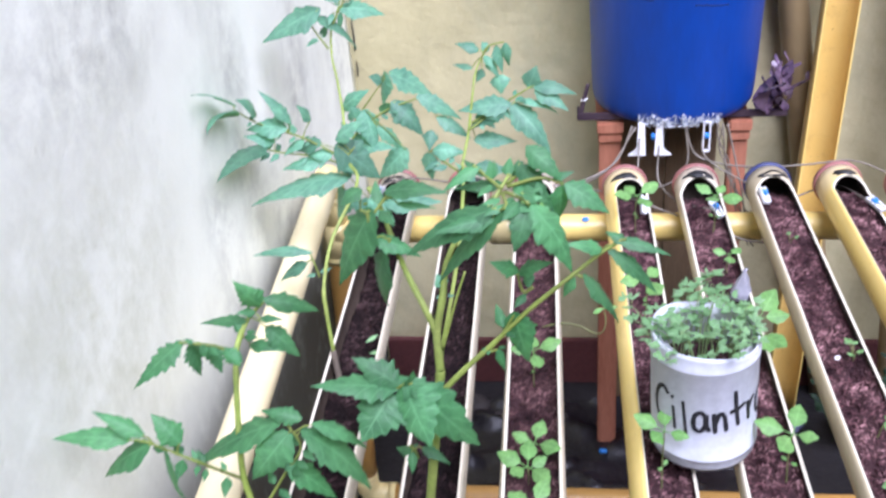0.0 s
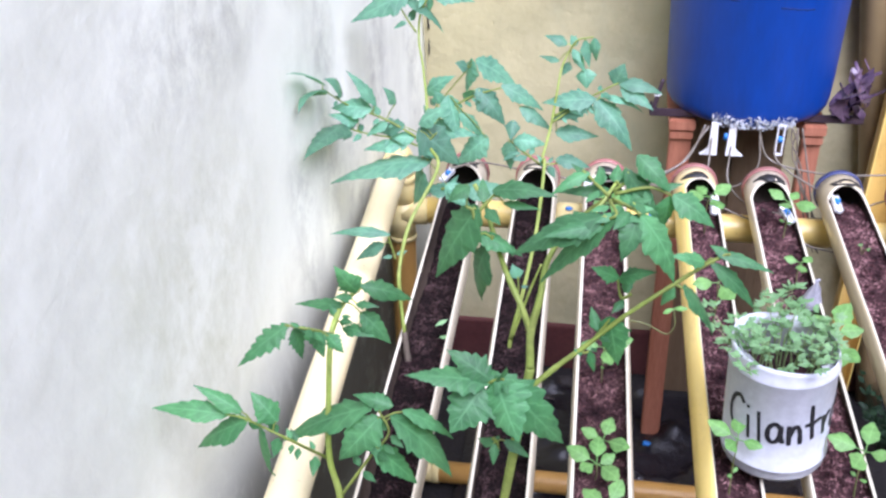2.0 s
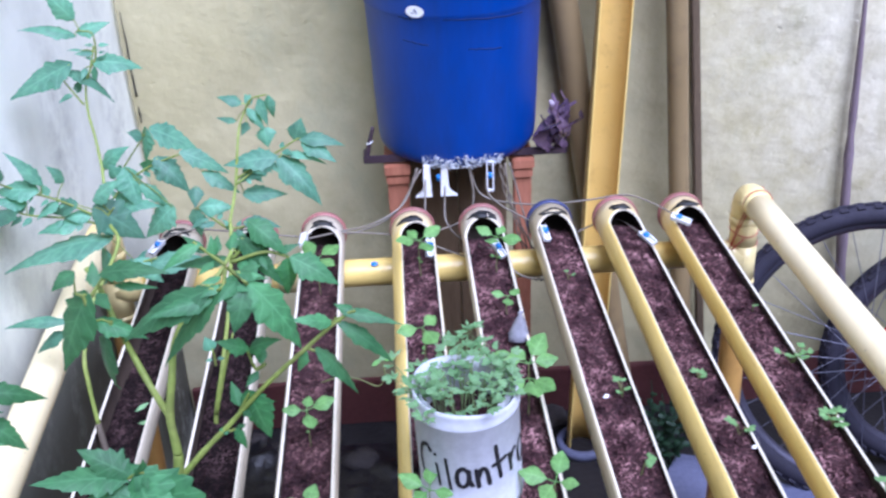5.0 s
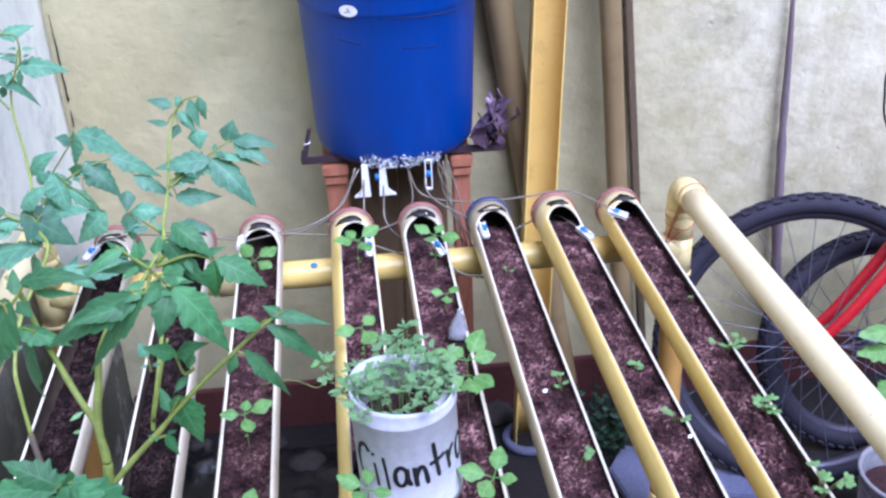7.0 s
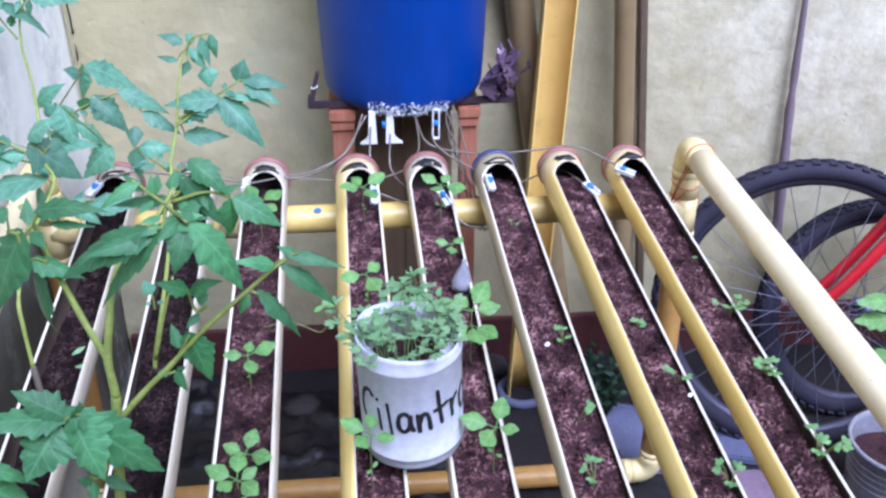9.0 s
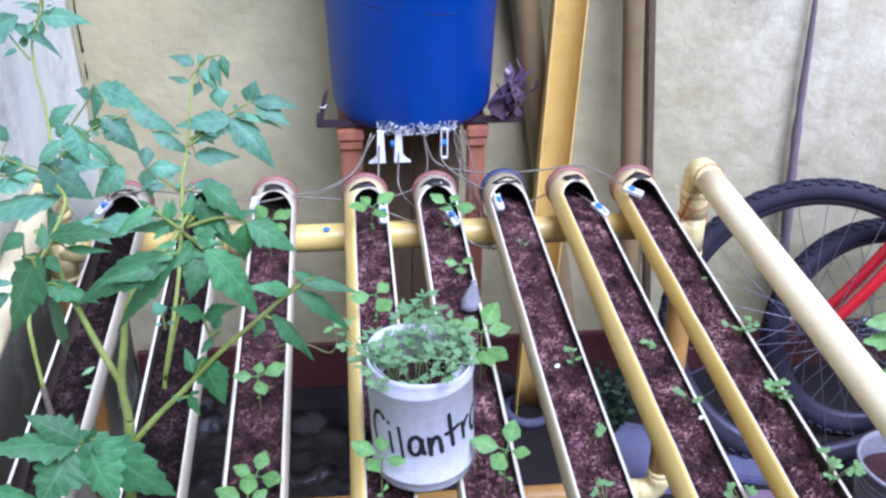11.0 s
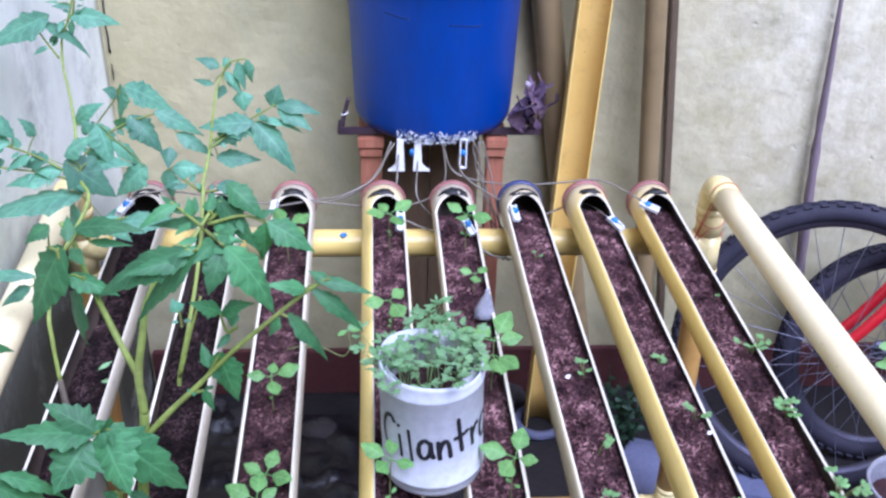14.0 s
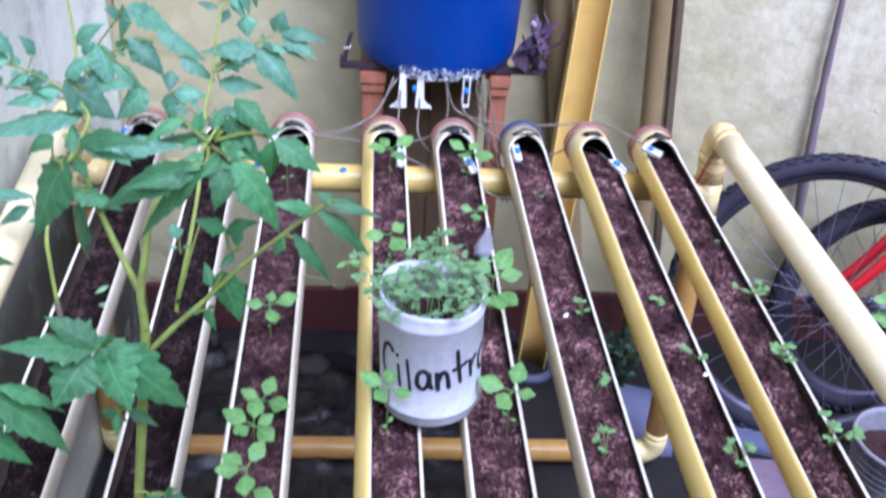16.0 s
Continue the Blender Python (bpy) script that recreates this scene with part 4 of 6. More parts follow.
for i in range(9):
    r = (PR - 0.0045) * i / 8
    ring = [bm.verts.new((r * math.cos(2 * math.pi * k / 24), r * math.sin(2 * math.pi * k / 24), 0.124 + 0.006 * noise.noise(Vector((r * 60 * math.cos(k), r * 60 * math.sin(k), 2))))) for k in range(24)]
    rings.append(ring)
for a, b in zip(rings[1:], rings[2:]):
    for k in range(24):
        bm.faces.new((a[k], b[k], b[(k + 1) % 24], a[(k + 1) % 24]))
bm.faces.new(rings[1])
part("soil", bm, M_SOIL, pot, "dark potting soil")

# crinkled clear film lining the back of the tub
bm = bmesh.new()
prev = None
for k in range(41):
    a = radians(-50 + 280 * k / 40)
    col = []
    for j in range(6):
        rr = PR - 0.006 - 0.004 * j / 5 + 0.006 * noise.noise(Vector((k * 0.5, j * 0.9, 4)))
        zz = 0.118 + 0.0115 * j + (0.012 * noise.noise(Vector((k * 0.35, 2, 9))) if j == 5 else 0)
        col.append(bm.verts.new((rr * math.cos(a), rr * math.sin(a), zz)))
    if prev:
        for j in range(5):
            bm.faces.new((prev[j], col[j], col[j + 1], prev[j + 1]))
    prev = col
part("film", bm, M_FILM, pot, "crinkled clear plastic film")

# ---- leaves ----


def blade(bm, base, tip, width, rnd, teeth=0.16, droop=0.18, shape=0.42, n=9, face=None, point=0.9, lobes=0.0):
    """A leaf blade from base to tip: pointed, toothed at the edge, folded along its midrib and drooping."""
    base, tip = Vector(base), Vector(tip)
    d = tip - base
    ln = d.length
    d.normalize()
    want = (Vector(face) if face else Vector((rnd.uniform(-0.45, 0.45), -0.55 + rnd.uniform(-0.3, 0.3), 0.85))).normalized()
    up = (want - d * want.dot(d))
    up = up.normalized() if up.length > 1e-3 else d.orthogonal()
    side = d.cross(up).normalized()
    fold = rnd.uniform(0.12, 0.45)
    starts = (rnd.random(), rnd.random())
    count = rnd.uniform(5.0, 7.0)
    rows = []
    for i in range(n + 1):
        u = i / n
        if u <= shape:
            w = (u / shape) ** 0.6
        else:
            v = (u - shape) / (1 - shape)
            w = (1 - v) * (1 + point * v)
        w = max(0.0006, w * width * 0.5)
        if 0 < i < n:
            w *= 1 + teeth * (1 if i % 2 else -1) + rnd.uniform(-0.06, 0.06) * min(1, 9 / n)
        cut = [1 - lobes * (1 - (u * count + st) % 1.0) * (1 - 0.4 * u) for st in starts]
        arch = droop * ln * (0.25 - (u - 0.5) ** 2)
        mid = base + d * ln * u + up * arch
        ripple = 0.06 * width * rnd.uniform(-1, 1) * min(1, 9 / n)
        lift = -fold * w
        fwd = d * (0.7 * teeth * width if i % 2 else 0)
        wl, wr = w * cut[0], w * cut[1]
        rows.append((bm.verts.new(mid - side * wl + up * (lift + ripple) + fwd), bm.verts.new(mid - side * wl * 0.5 + up * lift * 0.35), bm.verts.new(mid - up * 0.03 * width), bm.verts.new(mid + side * wr * 0.5 + up * lift * 0.35), bm.verts.new(mid + side * wr + up * (lift - ripple) + fwd)))
    uv = bm.loops.layers.uv.verify()
    for i, (a, b) in enumerate(zip(rows, rows[1:])):
        for k in range(4):
            f = bm.faces.new((a[k], a[k + 1], b[k + 1], b[k]))
            for lp, (u, v) in zip(f.loops, ((i, k), (i, k + 1), (i + 1, k + 1), (i + 1, k))):
                lp[uv].uv = (u / n, v / 4)


LEAF_RND = random.Random(21)


def tomato(label):
    return thing("tomato_plant", label, "plant", "tomato plants")


def stem(plant, pts, r0, r1, mat=None):
    bm = bmesh.new()
    tube(bm, curve_points(pts, 8), r0, 10, True, r1, 0.12)
    part("stem", bm, mat or M_TOMSTEM, plant, "brown woody stem base" if mat else "yellow-green hairy stem")


def leaf(plant, rachis, blades, leaf_mat=None, lobes=0.12):
    """A compound leaf: a thin stalk and its leaflets, each on a short stalk of its own."""
    bm = bmesh.new()
    line = curve_points(rachis, 6) if len(rachis) > 2 else [Vector(rachis[0]), (Vector(rachis[0]) + Vector(rachis[1])) / 2, Vector(rachis[1])]
    tube(bm, line, 0.0020, 6, True, 0.0012)
    for bx, by, bz, tx, ty, tz, w in blades:
        b, e = Vector((bx, by, bz)), Vector((tx, ty, tz))
        near = min(line, key=lambda q: (q - b).length)
        if (near - b).length > 0.004:
            tube(bm, [near, (near + b) / 2 + Vector((0, 0, 0.003)), b], 0.0011, 5, False, 0.0008)
    stalk = len(bm.faces)
    for bx, by, bz, tx, ty, tz, w in blades:
        b, e = Vector((bx, by, bz)), Vector((tx, ty, tz))
        d = e - b
        blade(bm, b - d * 0.05, e + d * 0.12, w * 1.40, LEAF_RND, 0.0, LEAF_RND.uniform(0.15, 0.55), 0.32, 34, point=0.1, lobes=lobes + 0.13)
    # small leaflets between the larger ones
    run = sum((q - p).length for p, q in zip(line, line[1:]))
    for k in range(min(4, int(run / 0.026))):
        q = line[int((0.22 + 0.6 * k / 4 + LEAF_RND.uniform(0, 0.12)) * (len(line) - 1))]
        along = (line[-1] - line[0]).normalized()
        for sgn in (-1, 1):
            out = (along.cross(Vector((0, -0.4, 1))).normalized() * sgn + along * 0.5 + Vector((0, -0.1, LEAF_RND.uniform(-0.7, 0.1)))).normalized()
            ln = LEAF_RND.uniform(0.014, 0.034)
            blade(bm, q + out * 0.004, q + out * ln, ln * 0.5, LEAF_RND, 0.0, 0.25, 0.32, 16, point=0.4, lobes=0.3)
    bm.faces.ensure_lookup_table()
    for k, f in enumerate(bm.faces):
        f.material_index = 1 if k < stalk else 0
    part("leaf", bm, [leaf_mat or M_TOMLEAF, M_TOMSTEM], plant, "green toothed compound leaf")


# ---- tomato plants ----
tom = tomato("tall bushy green tomato plant growing in a trough")
stem(tom, [(-0.29, -1.01, 0.672), (-0.252, -1.02, 0.945), (-0.248, -1.02, 0.982), (-0.248, -1.02, 1.025), (-0.239, -1.02, 1.07), (-0.234, -1, 1.102), (-0.214, -0.98, 1.133), (-0.179, -0.98, 1.168)], 0.0056, 0.0022)
stem(tom, [(-0.248, -1.02, 1.025), (-0.259, -1.02, 1.059), (-0.276, -1, 1.083), (-0.29, -0.99, 1.119), (-0.301, -0.98, 1.152), (-0.314, -0.97, 1.171)], 0.0036, 0.0022)
stem(tom, [(-0.252, -1.02, 0.945), (-0.221, -1.02, 0.981), (-0.191, -1.02, 1.012), (-0.153, -1.02, 1.054), (-0.11, -1.02, 1.094), (-0.08, -1.02, 1.121), (-0.062, -1.02, 1.134)], 0.0033, 0.0016)
stem(tom, [(-0.199, -1.02, 1.162), (-0.186, -1, 1.167), (-0.17, -0.98, 1.186)], 0.003, 0.0016)
leaf(tom, [(-0.31, -1, 1.147), (-0.312, -1, 1.157), (-0.318, -1, 1.16)],
     [(-0.308, -1, 1.158, -0.351, -0.98, 1.069, 0.039), (-0.315, -1, 1.183, -0.333, -1.009, 1.171, 0.018)])
leaf(tom, [(-0.291, -1, 1.128), (-0.294, -1, 1.116), (-0.296, -1, 1.109)],
     [(-0.298, -1, 1.111, -0.305, -0.98, 1.041, 0.037), (-0.306, -1, 1.129, -0.265, -0.998, 1.107, 0.019)])
leaf(tom, [(-0.304, -1, 1.157), (-0.296, -1, 1.167), (-0.288, -1, 1.178)],
     [(-0.289, -1, 1.18, -0.233, -1.005, 1.18, 0.02), (-0.279, -1, 1.167, -0.246, -0.996, 1.16, 0.009)])
leaf(tom, [(-0.175, -1, 1.177), (-0.168, -1.05, 1.189), (-0.175, -1.05, 1.183)],
     [(-0.17, -1.05, 1.186, -0.233, -1.03, 1.101, 0.026), (-0.183, -1.05, 1.184, -0.258, -1.045, 1.138, 0.028), (-0.181, -1.05, 1.176, -0.229, -1.066, 1.17, 0.017)])
leaf(tom, [(-0.172, -1, 1.178), (-0.151, -1.05, 1.194), (-0.146, -1.05, 1.187)],
     [(-0.149, -1.05, 1.188, -0.16, -1.068, 1.154, 0.025), (-0.144, -1.05, 1.187, -0.112, -1.04, 1.118, 0.03), (-0.154, -1.05, 1.202, -0.132, -1.038, 1.187, 0.013)])
leaf(tom, [(-0.172, -0.98, 1.177), (-0.155, -0.98, 1.191), (-0.144, -0.98, 1.195)],
     [(-0.16, -0.98, 1.199, -0.128, -0.989, 1.155, 0.019), (-0.15, -0.98, 1.216, -0.12, -0.99, 1.187, 0.02), (-0.171, -0.98, 1.188, -0.169, -0.962, 1.196, 0.012), (-0.176, -0.98, 1.178, -0.223, -0.981, 1.173, 0.014)])
leaf(tom, [(-0.171, -0.99, 1.179), (-0.138, -0.99, 1.188), (-0.116, -0.99, 1.181)],
     [(-0.118, -0.99, 1.178, -0.123, -0.978, 1.137, 0.02), (-0.113, -0.99, 1.18, -0.076, -0.991, 1.152, 0.024), (-0.125, -0.99, 1.187, -0.107, -0.985, 1.191, 0.008)])
leaf(tom, [(-0.176, -0.99, 1.176), (-0.192, -0.99, 1.192), (-0.203, -0.99, 1.203)],
     [(-0.198, -0.99, 1.2, -0.23, -1.003, 1.182, 0.012), (-0.186, -0.99, 1.188, -0.187, -0.985, 1.204, 0.01), (-0.195, -0.99, 1.191, -0.213, -0.977, 1.201, 0.009)])
leaf(tom, [(-0.069, -1.02, 1.129), (-0.063, -1.02, 1.134), (-0.056, -1.02, 1.136)],
     [(-0.066, -1.02, 1.135, -0.019, -1.019, 1.119, 0.012), (-0.072, -1.02, 1.123, -0.03, -1.011, 1.074, 0.015), (-0.058, -1.02, 1.134, -0.074, -1.014, 1.14, 0.011), (-0.08, -1.02, 1.124, -0.113, -1.036, 1.139, 0.013)])
leaf(tom, [(-0.105, -1.02, 1.098), (-0.101, -1.02, 1.095), (-0.096, -1.02, 1.093)],
     [(-0.096, -1.02, 1.095, -0.065, -1.011, 1.039, 0.02), (-0.107, -1.02, 1.094, -0.116, -1.017, 1.071, 0.013)])
leaf(tom, [(-0.147, -1.02, 1.082), (-0.157, -1.02, 1.077), (-0.162, -1.02, 1.098)],
     [(-0.162, -1.02, 1.1, -0.186, -1.027, 1.114, 0.015), (-0.16, -1.02, 1.099, -0.129, -1.037, 1.119, 0.016)])
leaf(tom, [(-0.183, -1.02, 1.02), (-0.173, -1.02, 1.038), (-0.167, -1.02, 1.049)],
     [(-0.167, -1.02, 1.05, -0.156, -1.007, 0.988, 0.029)])
leaf(tom, [(-0.198, -1.02, 1.006), (-0.192, -1.02, 1.004), (-0.186, -1.02, 1.006)],
     [(-0.192, -1.02, 1.005, -0.201, -1.021, 1.007, 0.008), (-0.186, -1.02, 1.006, -0.18, -1.012, 0.976, 0.009), (-0.183, -1.02, 1.007, -0.179, -1.006, 1, 0.006)])
leaf(tom, [(-0.269, -1.02, 0.935), (-0.272, -1.06, 0.991), (-0.291, -1.06, 0.983)],
     [(-0.289, -1.06, 0.986, -0.363, -1.08, 1.001, 0.032), (-0.286, -1.06, 0.99, -0.328, -1.052, 1.014, 0.03), (-0.295, -1.06, 0.977, -0.321, -1.09, 0.944, 0.051), (-0.28, -1.06, 0.988, -0.254, -1.09, 0.941, 0.053), (-0.277, -1.06, 0.992, -0.215, -1.045, 0.907, 0.046), (-0.275, -1.06, 0.987, -0.269, -1.064, 1.008, 0.015)], lobes=0.26)
leaf(tom, [(-0.287, -1.03, 0.883), (-0.282, -1.03, 0.876), (-0.281, -1.02, 0.856)],
     [(-0.286, -1.03, 0.874, -0.304, -1.019, 0.87, 0.012), (-0.273, -1.03, 0.88, -0.247, -1.032, 0.862, 0.012)])
leaf(tom, [(-0.282, -1.02, 0.748), (-0.272, -1.02, 0.749), (-0.266, -1.02, 0.744)],
     [(-0.249, -1.02, 0.742, -0.221, -1.004, 0.696, 0.018), (-0.253, -1.02, 0.744, -0.286, -1.006, 0.718, 0.01), (-0.249, -1.02, 0.747, -0.232, -1.034, 0.769, 0.01)])
tom = tomato("young tomato plant with drooping leaves beside the wall")
stem(tom, [(-0.432, -1.09, 0.672), (-0.459, -1.09, 0.774), (-0.453, -1.09, 0.828), (-0.464, -1.08, 0.878), (-0.464, -1.06, 0.95), (-0.465, -1.03, 1.005), (-0.461, -1, 1.023), (-0.45, -0.98, 1.033)], 0.0046, 0.0022)
leaf(tom, [(-0.465, -1.03, 1.005), (-0.457, -1, 1.027), (-0.435, -1, 1.052)],
     [(-0.433, -1, 1.054, -0.391, -0.97, 1.022, 0.02), (-0.439, -1, 1.047, -0.457, -1.013, 1.083, 0.023), (-0.447, -1, 1.039, -0.462, -1.01, 1.044, 0.01), (-0.458, -1, 1.026, -0.514, -0.983, 1.012, 0.015), (-0.442, -1, 1.03, -0.419, -1.002, 1.03, 0.009), (-0.437, -1, 1.018, -0.41, -0.995, 0.98, 0.022), (-0.459, -1, 0.996, -0.425, -1.007, 0.993, 0.015)], lobes=0.14)
leaf(tom, [(-0.461, -1.04, 1.016), (-0.453, -1.12, 1.079), (-0.48, -1.12, 1.082)],
     [(-0.479, -1.12, 1.081, -0.521, -1.14, 1.047, 0.023), (-0.471, -1.12, 1.078, -0.467, -1.12, 1.046, 0.02), (-0.451, -1.12, 1.076, -0.443, -1.124, 1.052, 0.017), (-0.437, -1.12, 1.073, -0.423, -1.125, 1.06, 0.016)], lobes=0.34)
leaf(tom, [(-0.467, -1.08, 0.875), (-0.48, -1.14, 0.95), (-0.521, -1.14, 0.971)],
     [(-0.549, -1.14, 0.977, -0.623, -1.137, 0.974, 0.02), (-0.532, -1.14, 0.984, -0.575, -1.137, 1.007, 0.016), (-0.528, -1.14, 0.971, -0.589, -1.125, 0.918, 0.028), (-0.495, -1.14, 0.975, -0.519, -1.133, 1.001, 0.024), (-0.512, -1.14, 0.965, -0.515, -1.12, 0.886, 0.034), (-0.514, -1.14, 0.965, -0.532, -1.125, 0.955, 0.007), (-0.536, -1.14, 0.975, -0.556, -1.127, 0.966, 0.003)], lobes=0.12)
leaf(tom, [(-0.452, -1.09, 0.828), (-0.417, -1.08, 0.883), (-0.394, -1.08, 0.92), (-0.403, -1.08, 0.95)],
     [(-0.413, -1.08, 0.954, -0.514, -1.062, 0.882, 0.032), (-0.389, -1.08, 0.959, -0.428, -1.074, 0.963, 0.017), (-0.405, -1.08, 0.939, -0.444, -1.092, 0.892, 0.036), (-0.388, -1.08, 0.941, -0.335, -1.067, 0.861, 0.036), (-0.375, -1.08, 0.952, -0.332, -1.063, 0.909, 0.017), (-0.414, -1.08, 0.899, -0.374, -1.065, 0.84, 0.023)], lobes=0.16)
leaf(tom, [(-0.454, -1.1, 0.784), (-0.453, -1.1, 0.794), (-0.455, -1.1, 0.798)],
     [(-0.459, -1.1, 0.78, -0.434, -1.098, 0.79, 0.017), (-0.457, -1.1, 0.764, -0.417, -1.092, 0.747, 0.028), (-0.465, -1.1, 0.757, -0.483, -1.11, 0.78, 0.028), (-0.462, -1.1, 0.798, -0.465, -1.088, 0.804, 0.012)], lobes=0.2)
tom = tomato("tall thin tomato plant reaching up beside the wall")
stem(tom, [(-0.473, -0.635, 0.668), (-0.477, -0.63, 0.69), (-0.481, -0.622, 0.722)], 0.0056, 0.0046, M_OLDSTEM)
stem(tom, [(-0.481, -0.622, 0.721), (-0.49, -0.598, 0.775), (-0.493, -0.58, 0.816), (-0.484, -0.53, 0.869), (-0.45, -0.46, 0.933), (-0.469, -0.42, 0.952), (-0.48, -0.38, 0.977), (-0.489, -0.34, 1.01), (-0.499, -0.31, 1.052), (-0.508, -0.29, 1.087), (-0.506, -0.28, 1.128), (-0.493, -0.28, 1.156), (-0.481, -0.28, 1.191)], 0.0032, 0.0016)
leaf(tom, [(-0.512, -0.29, 1.1), (-0.531, -0.28, 1.123), (-0.543, -0.28, 1.147)],
     [(-0.524, -0.28, 1.164, -0.61, -0.3, 1.123, 0.042), (-0.535, -0.28, 1.153, -0.475, -0.277, 1.102, 0.023)], leaf_mat=M_TOMHAZE, lobes=0.12)
leaf(tom, [(-0.493, -0.28, 1.156), (-0.481, -0.28, 1.175), (-0.479, -0.28, 1.21), (-0.498, -0.28, 1.216)],
     [(-0.504, -0.28, 1.235, -0.535, -0.288, 1.28, 0.028), (-0.507, -0.28, 1.209, -0.576, -0.296, 1.224, 0.023), (-0.501, -0.28, 1.214, -0.458, -0.267, 1.222, 0.023), (-0.485, -0.28, 1.165, -0.424, -0.262, 1.147, 0.034), (-0.5, -0.28, 1.156, -0.505, -0.295, 1.143, 0.009), (-0.486, -0.28, 1.158, -0.494, -0.269, 1.128, 0.009), (-0.502, -0.28, 1.185, -0.52, -0.283, 1.186, 0.005)], leaf_mat=M_TOMHAZE, lobes=0.1)
leaf(tom, [(-0.489, -0.34, 1.004), (-0.488, -0.33, 1.007), (-0.488, -0.33, 1.008)],
     [(-0.49, -0.33, 1.01, -0.443, -0.343, 1.043, 0.027)], leaf_mat=M_TOMHAZE, lobes=0.06)
leaf(tom, [(-0.48, -0.38, 0.97), (-0.475, -0.33, 0.983), (-0.424, -0.33, 1.048)],
     [(-0.419, -0.33, 1.057, -0.437, -0.337, 1.066, 0.022), (-0.412, -0.33, 1.069, -0.423, -0.32, 1.014, 0.031), (-0.403, -0.33, 1.069, -0.345, -0.31, 1.023, 0.04)], leaf_mat=M_TOMHAZE, lobes=0.14)
leaf(tom, [(-0.48, -0.38, 0.962), (-0.46, -0.36, 0.981), (-0.434, -0.36, 1.002)],
     [(-0.428, -0.36, 0.987, -0.393, -0.347, 0.943, 0.02), (-0.446, -0.36, 1.016, -0.432, -0.376, 0.958, 0.038), (-0.462, -0.36, 1.004, -0.47, -0.356, 1.021, 0.021), (-0.486, -0.36, 0.947, -0.405, -0.376, 0.954, 0.037), (-0.384, -0.36, 0.945, -0.432, -0.352, 0.894, 0.038)], leaf_mat=M_TOMHAZE, lobes=0.1)
leaf(tom, [(-0.437, -0.35, 0.998), (-0.403, -0.35, 1.017), (-0.358, -0.35, 1.032)],
     [(-0.399, -0.35, 1.026, -0.358, -0.356, 0.973, 0.037), (-0.409, -0.35, 1.025, -0.422, -0.336, 0.999, 0.023), (-0.358, -0.35, 1.034, -0.299, -0.333, 0.991, 0.026), (-0.328, -0.35, 0.998, -0.28, -0.35, 0.962, 0.025)], leaf_mat=M_TOMHAZE, lobes=0.1)
leaf(tom, [(-0.474, -0.42, 0.947), (-0.525, -0.42, 0.963), (-0.59, -0.42, 0.973), (-0.615, -0.42, 0.987)],
     [(-0.608, -0.42, 0.985, -0.626, -0.572, 0.999, 0.041), (-0.516, -0.42, 0.953, -0.573, -0.427, 0.944, 0.026), (-0.587, -0.42, 0.993, -0.627, -0.435, 1.006, 0.024), (-0.474, -0.42, 0.926, -0.616, -0.45, 0.895, 0.049)], leaf_mat=M_TOMHAZE, lobes=0.12)
leaf(tom, [(-0.473, -0.42, 0.957), (-0.54, -0.42, 0.996), (-0.603, -0.42, 1.019), (-0.627, -0.47, 1.065)],
     [(-0.626, -0.47, 1.072, -0.628, -0.606, 1.139, 0.021), (-0.625, -0.47, 1.055, -0.625, -0.587, 1.077, 0.03), (-0.611, -0.42, 1.039, -0.626, -0.451, 1.072, 0.029), (-0.557, -0.42, 1.023, -0.596, -0.423, 1.073, 0.022), (-0.566, -0.42, 1.013, -0.626, -0.416, 1.01, 0.033), (-0.523, -0.42, 1.026, -0.538, -0.432, 1.054, 0.02), (-0.54, -0.42, 0.992, -0.567, -0.436, 0.974, 0.022)], leaf_mat=M_TOMHAZE, lobes=0.1)
leaf(tom, [(-0.482, -0.42, 0.937), (-0.47, -0.42, 0.962), (-0.457, -0.42, 0.978)],
     [(-0.485, -0.42, 0.98, -0.429, -0.407, 0.921, 0.05), (-0.485, -0.42, 0.992, -0.44, -0.427, 1.023, 0.029), (-0.512, -0.42, 0.986, -0.555, -0.403, 0.966, 0.026), (-0.484, -0.42, 0.903, -0.502, -0.406, 0.841, 0.042), (-0.443, -0.42, 0.884, -0.407, -0.424, 0.848, 0.028), (-0.496, -0.42, 0.966, -0.532, -0.421, 0.966, 0.022)], leaf_mat=M_TOMHAZE, lobes=0.1)
leaf(tom, [(-0.453, -0.42, 0.875), (-0.429, -0.42, 0.881), (-0.407, -0.42, 0.886)],
     [(-0.417, -0.42, 0.877, -0.331, -0.419, 0.877, 0.034), (-0.439, -0.42, 0.873, -0.481, -0.415, 0.872, 0.028)], leaf_mat=M_TOMHAZE, lobes=0.1)
leaf(tom, [(-0.504, -0.56, 0.818), (-0.508, -0.56, 0.838), (-0.513, -0.56, 0.857)],
     [(-0.514, -0.56, 0.862, -0.599, -0.557, 0.855, 0.016), (-0.522, -0.56, 0.843, -0.564, -0.558, 0.813, 0.022)], leaf_mat=M_TOMHAZE, lobes=0.06)
tom = tomato("slender tomato plant with a curled top in a trough")
stem(tom, [(-0.318, -0.59, 0.672), (-0.315, -0.585, 0.703), (-0.298, -0.55, 0.781), (-0.285, -0.5, 0.859), (-0.28, -0.44, 0.942), (-0.286, -0.42, 0.936), (-0.276, -0.38, 0.981), (-0.269, -0.36, 1.032), (-0.264, -0.34, 1.066), (-0.253, -0.33, 1.091), (-0.243, -0.33, 1.105)], 0.0036, 0.0014)
stem(tom, [(-0.314, -0.59, 0.702), (-0.287, -0.59, 0.794), (-0.27, -0.59, 0.845)], 0.0026, 0.0016)
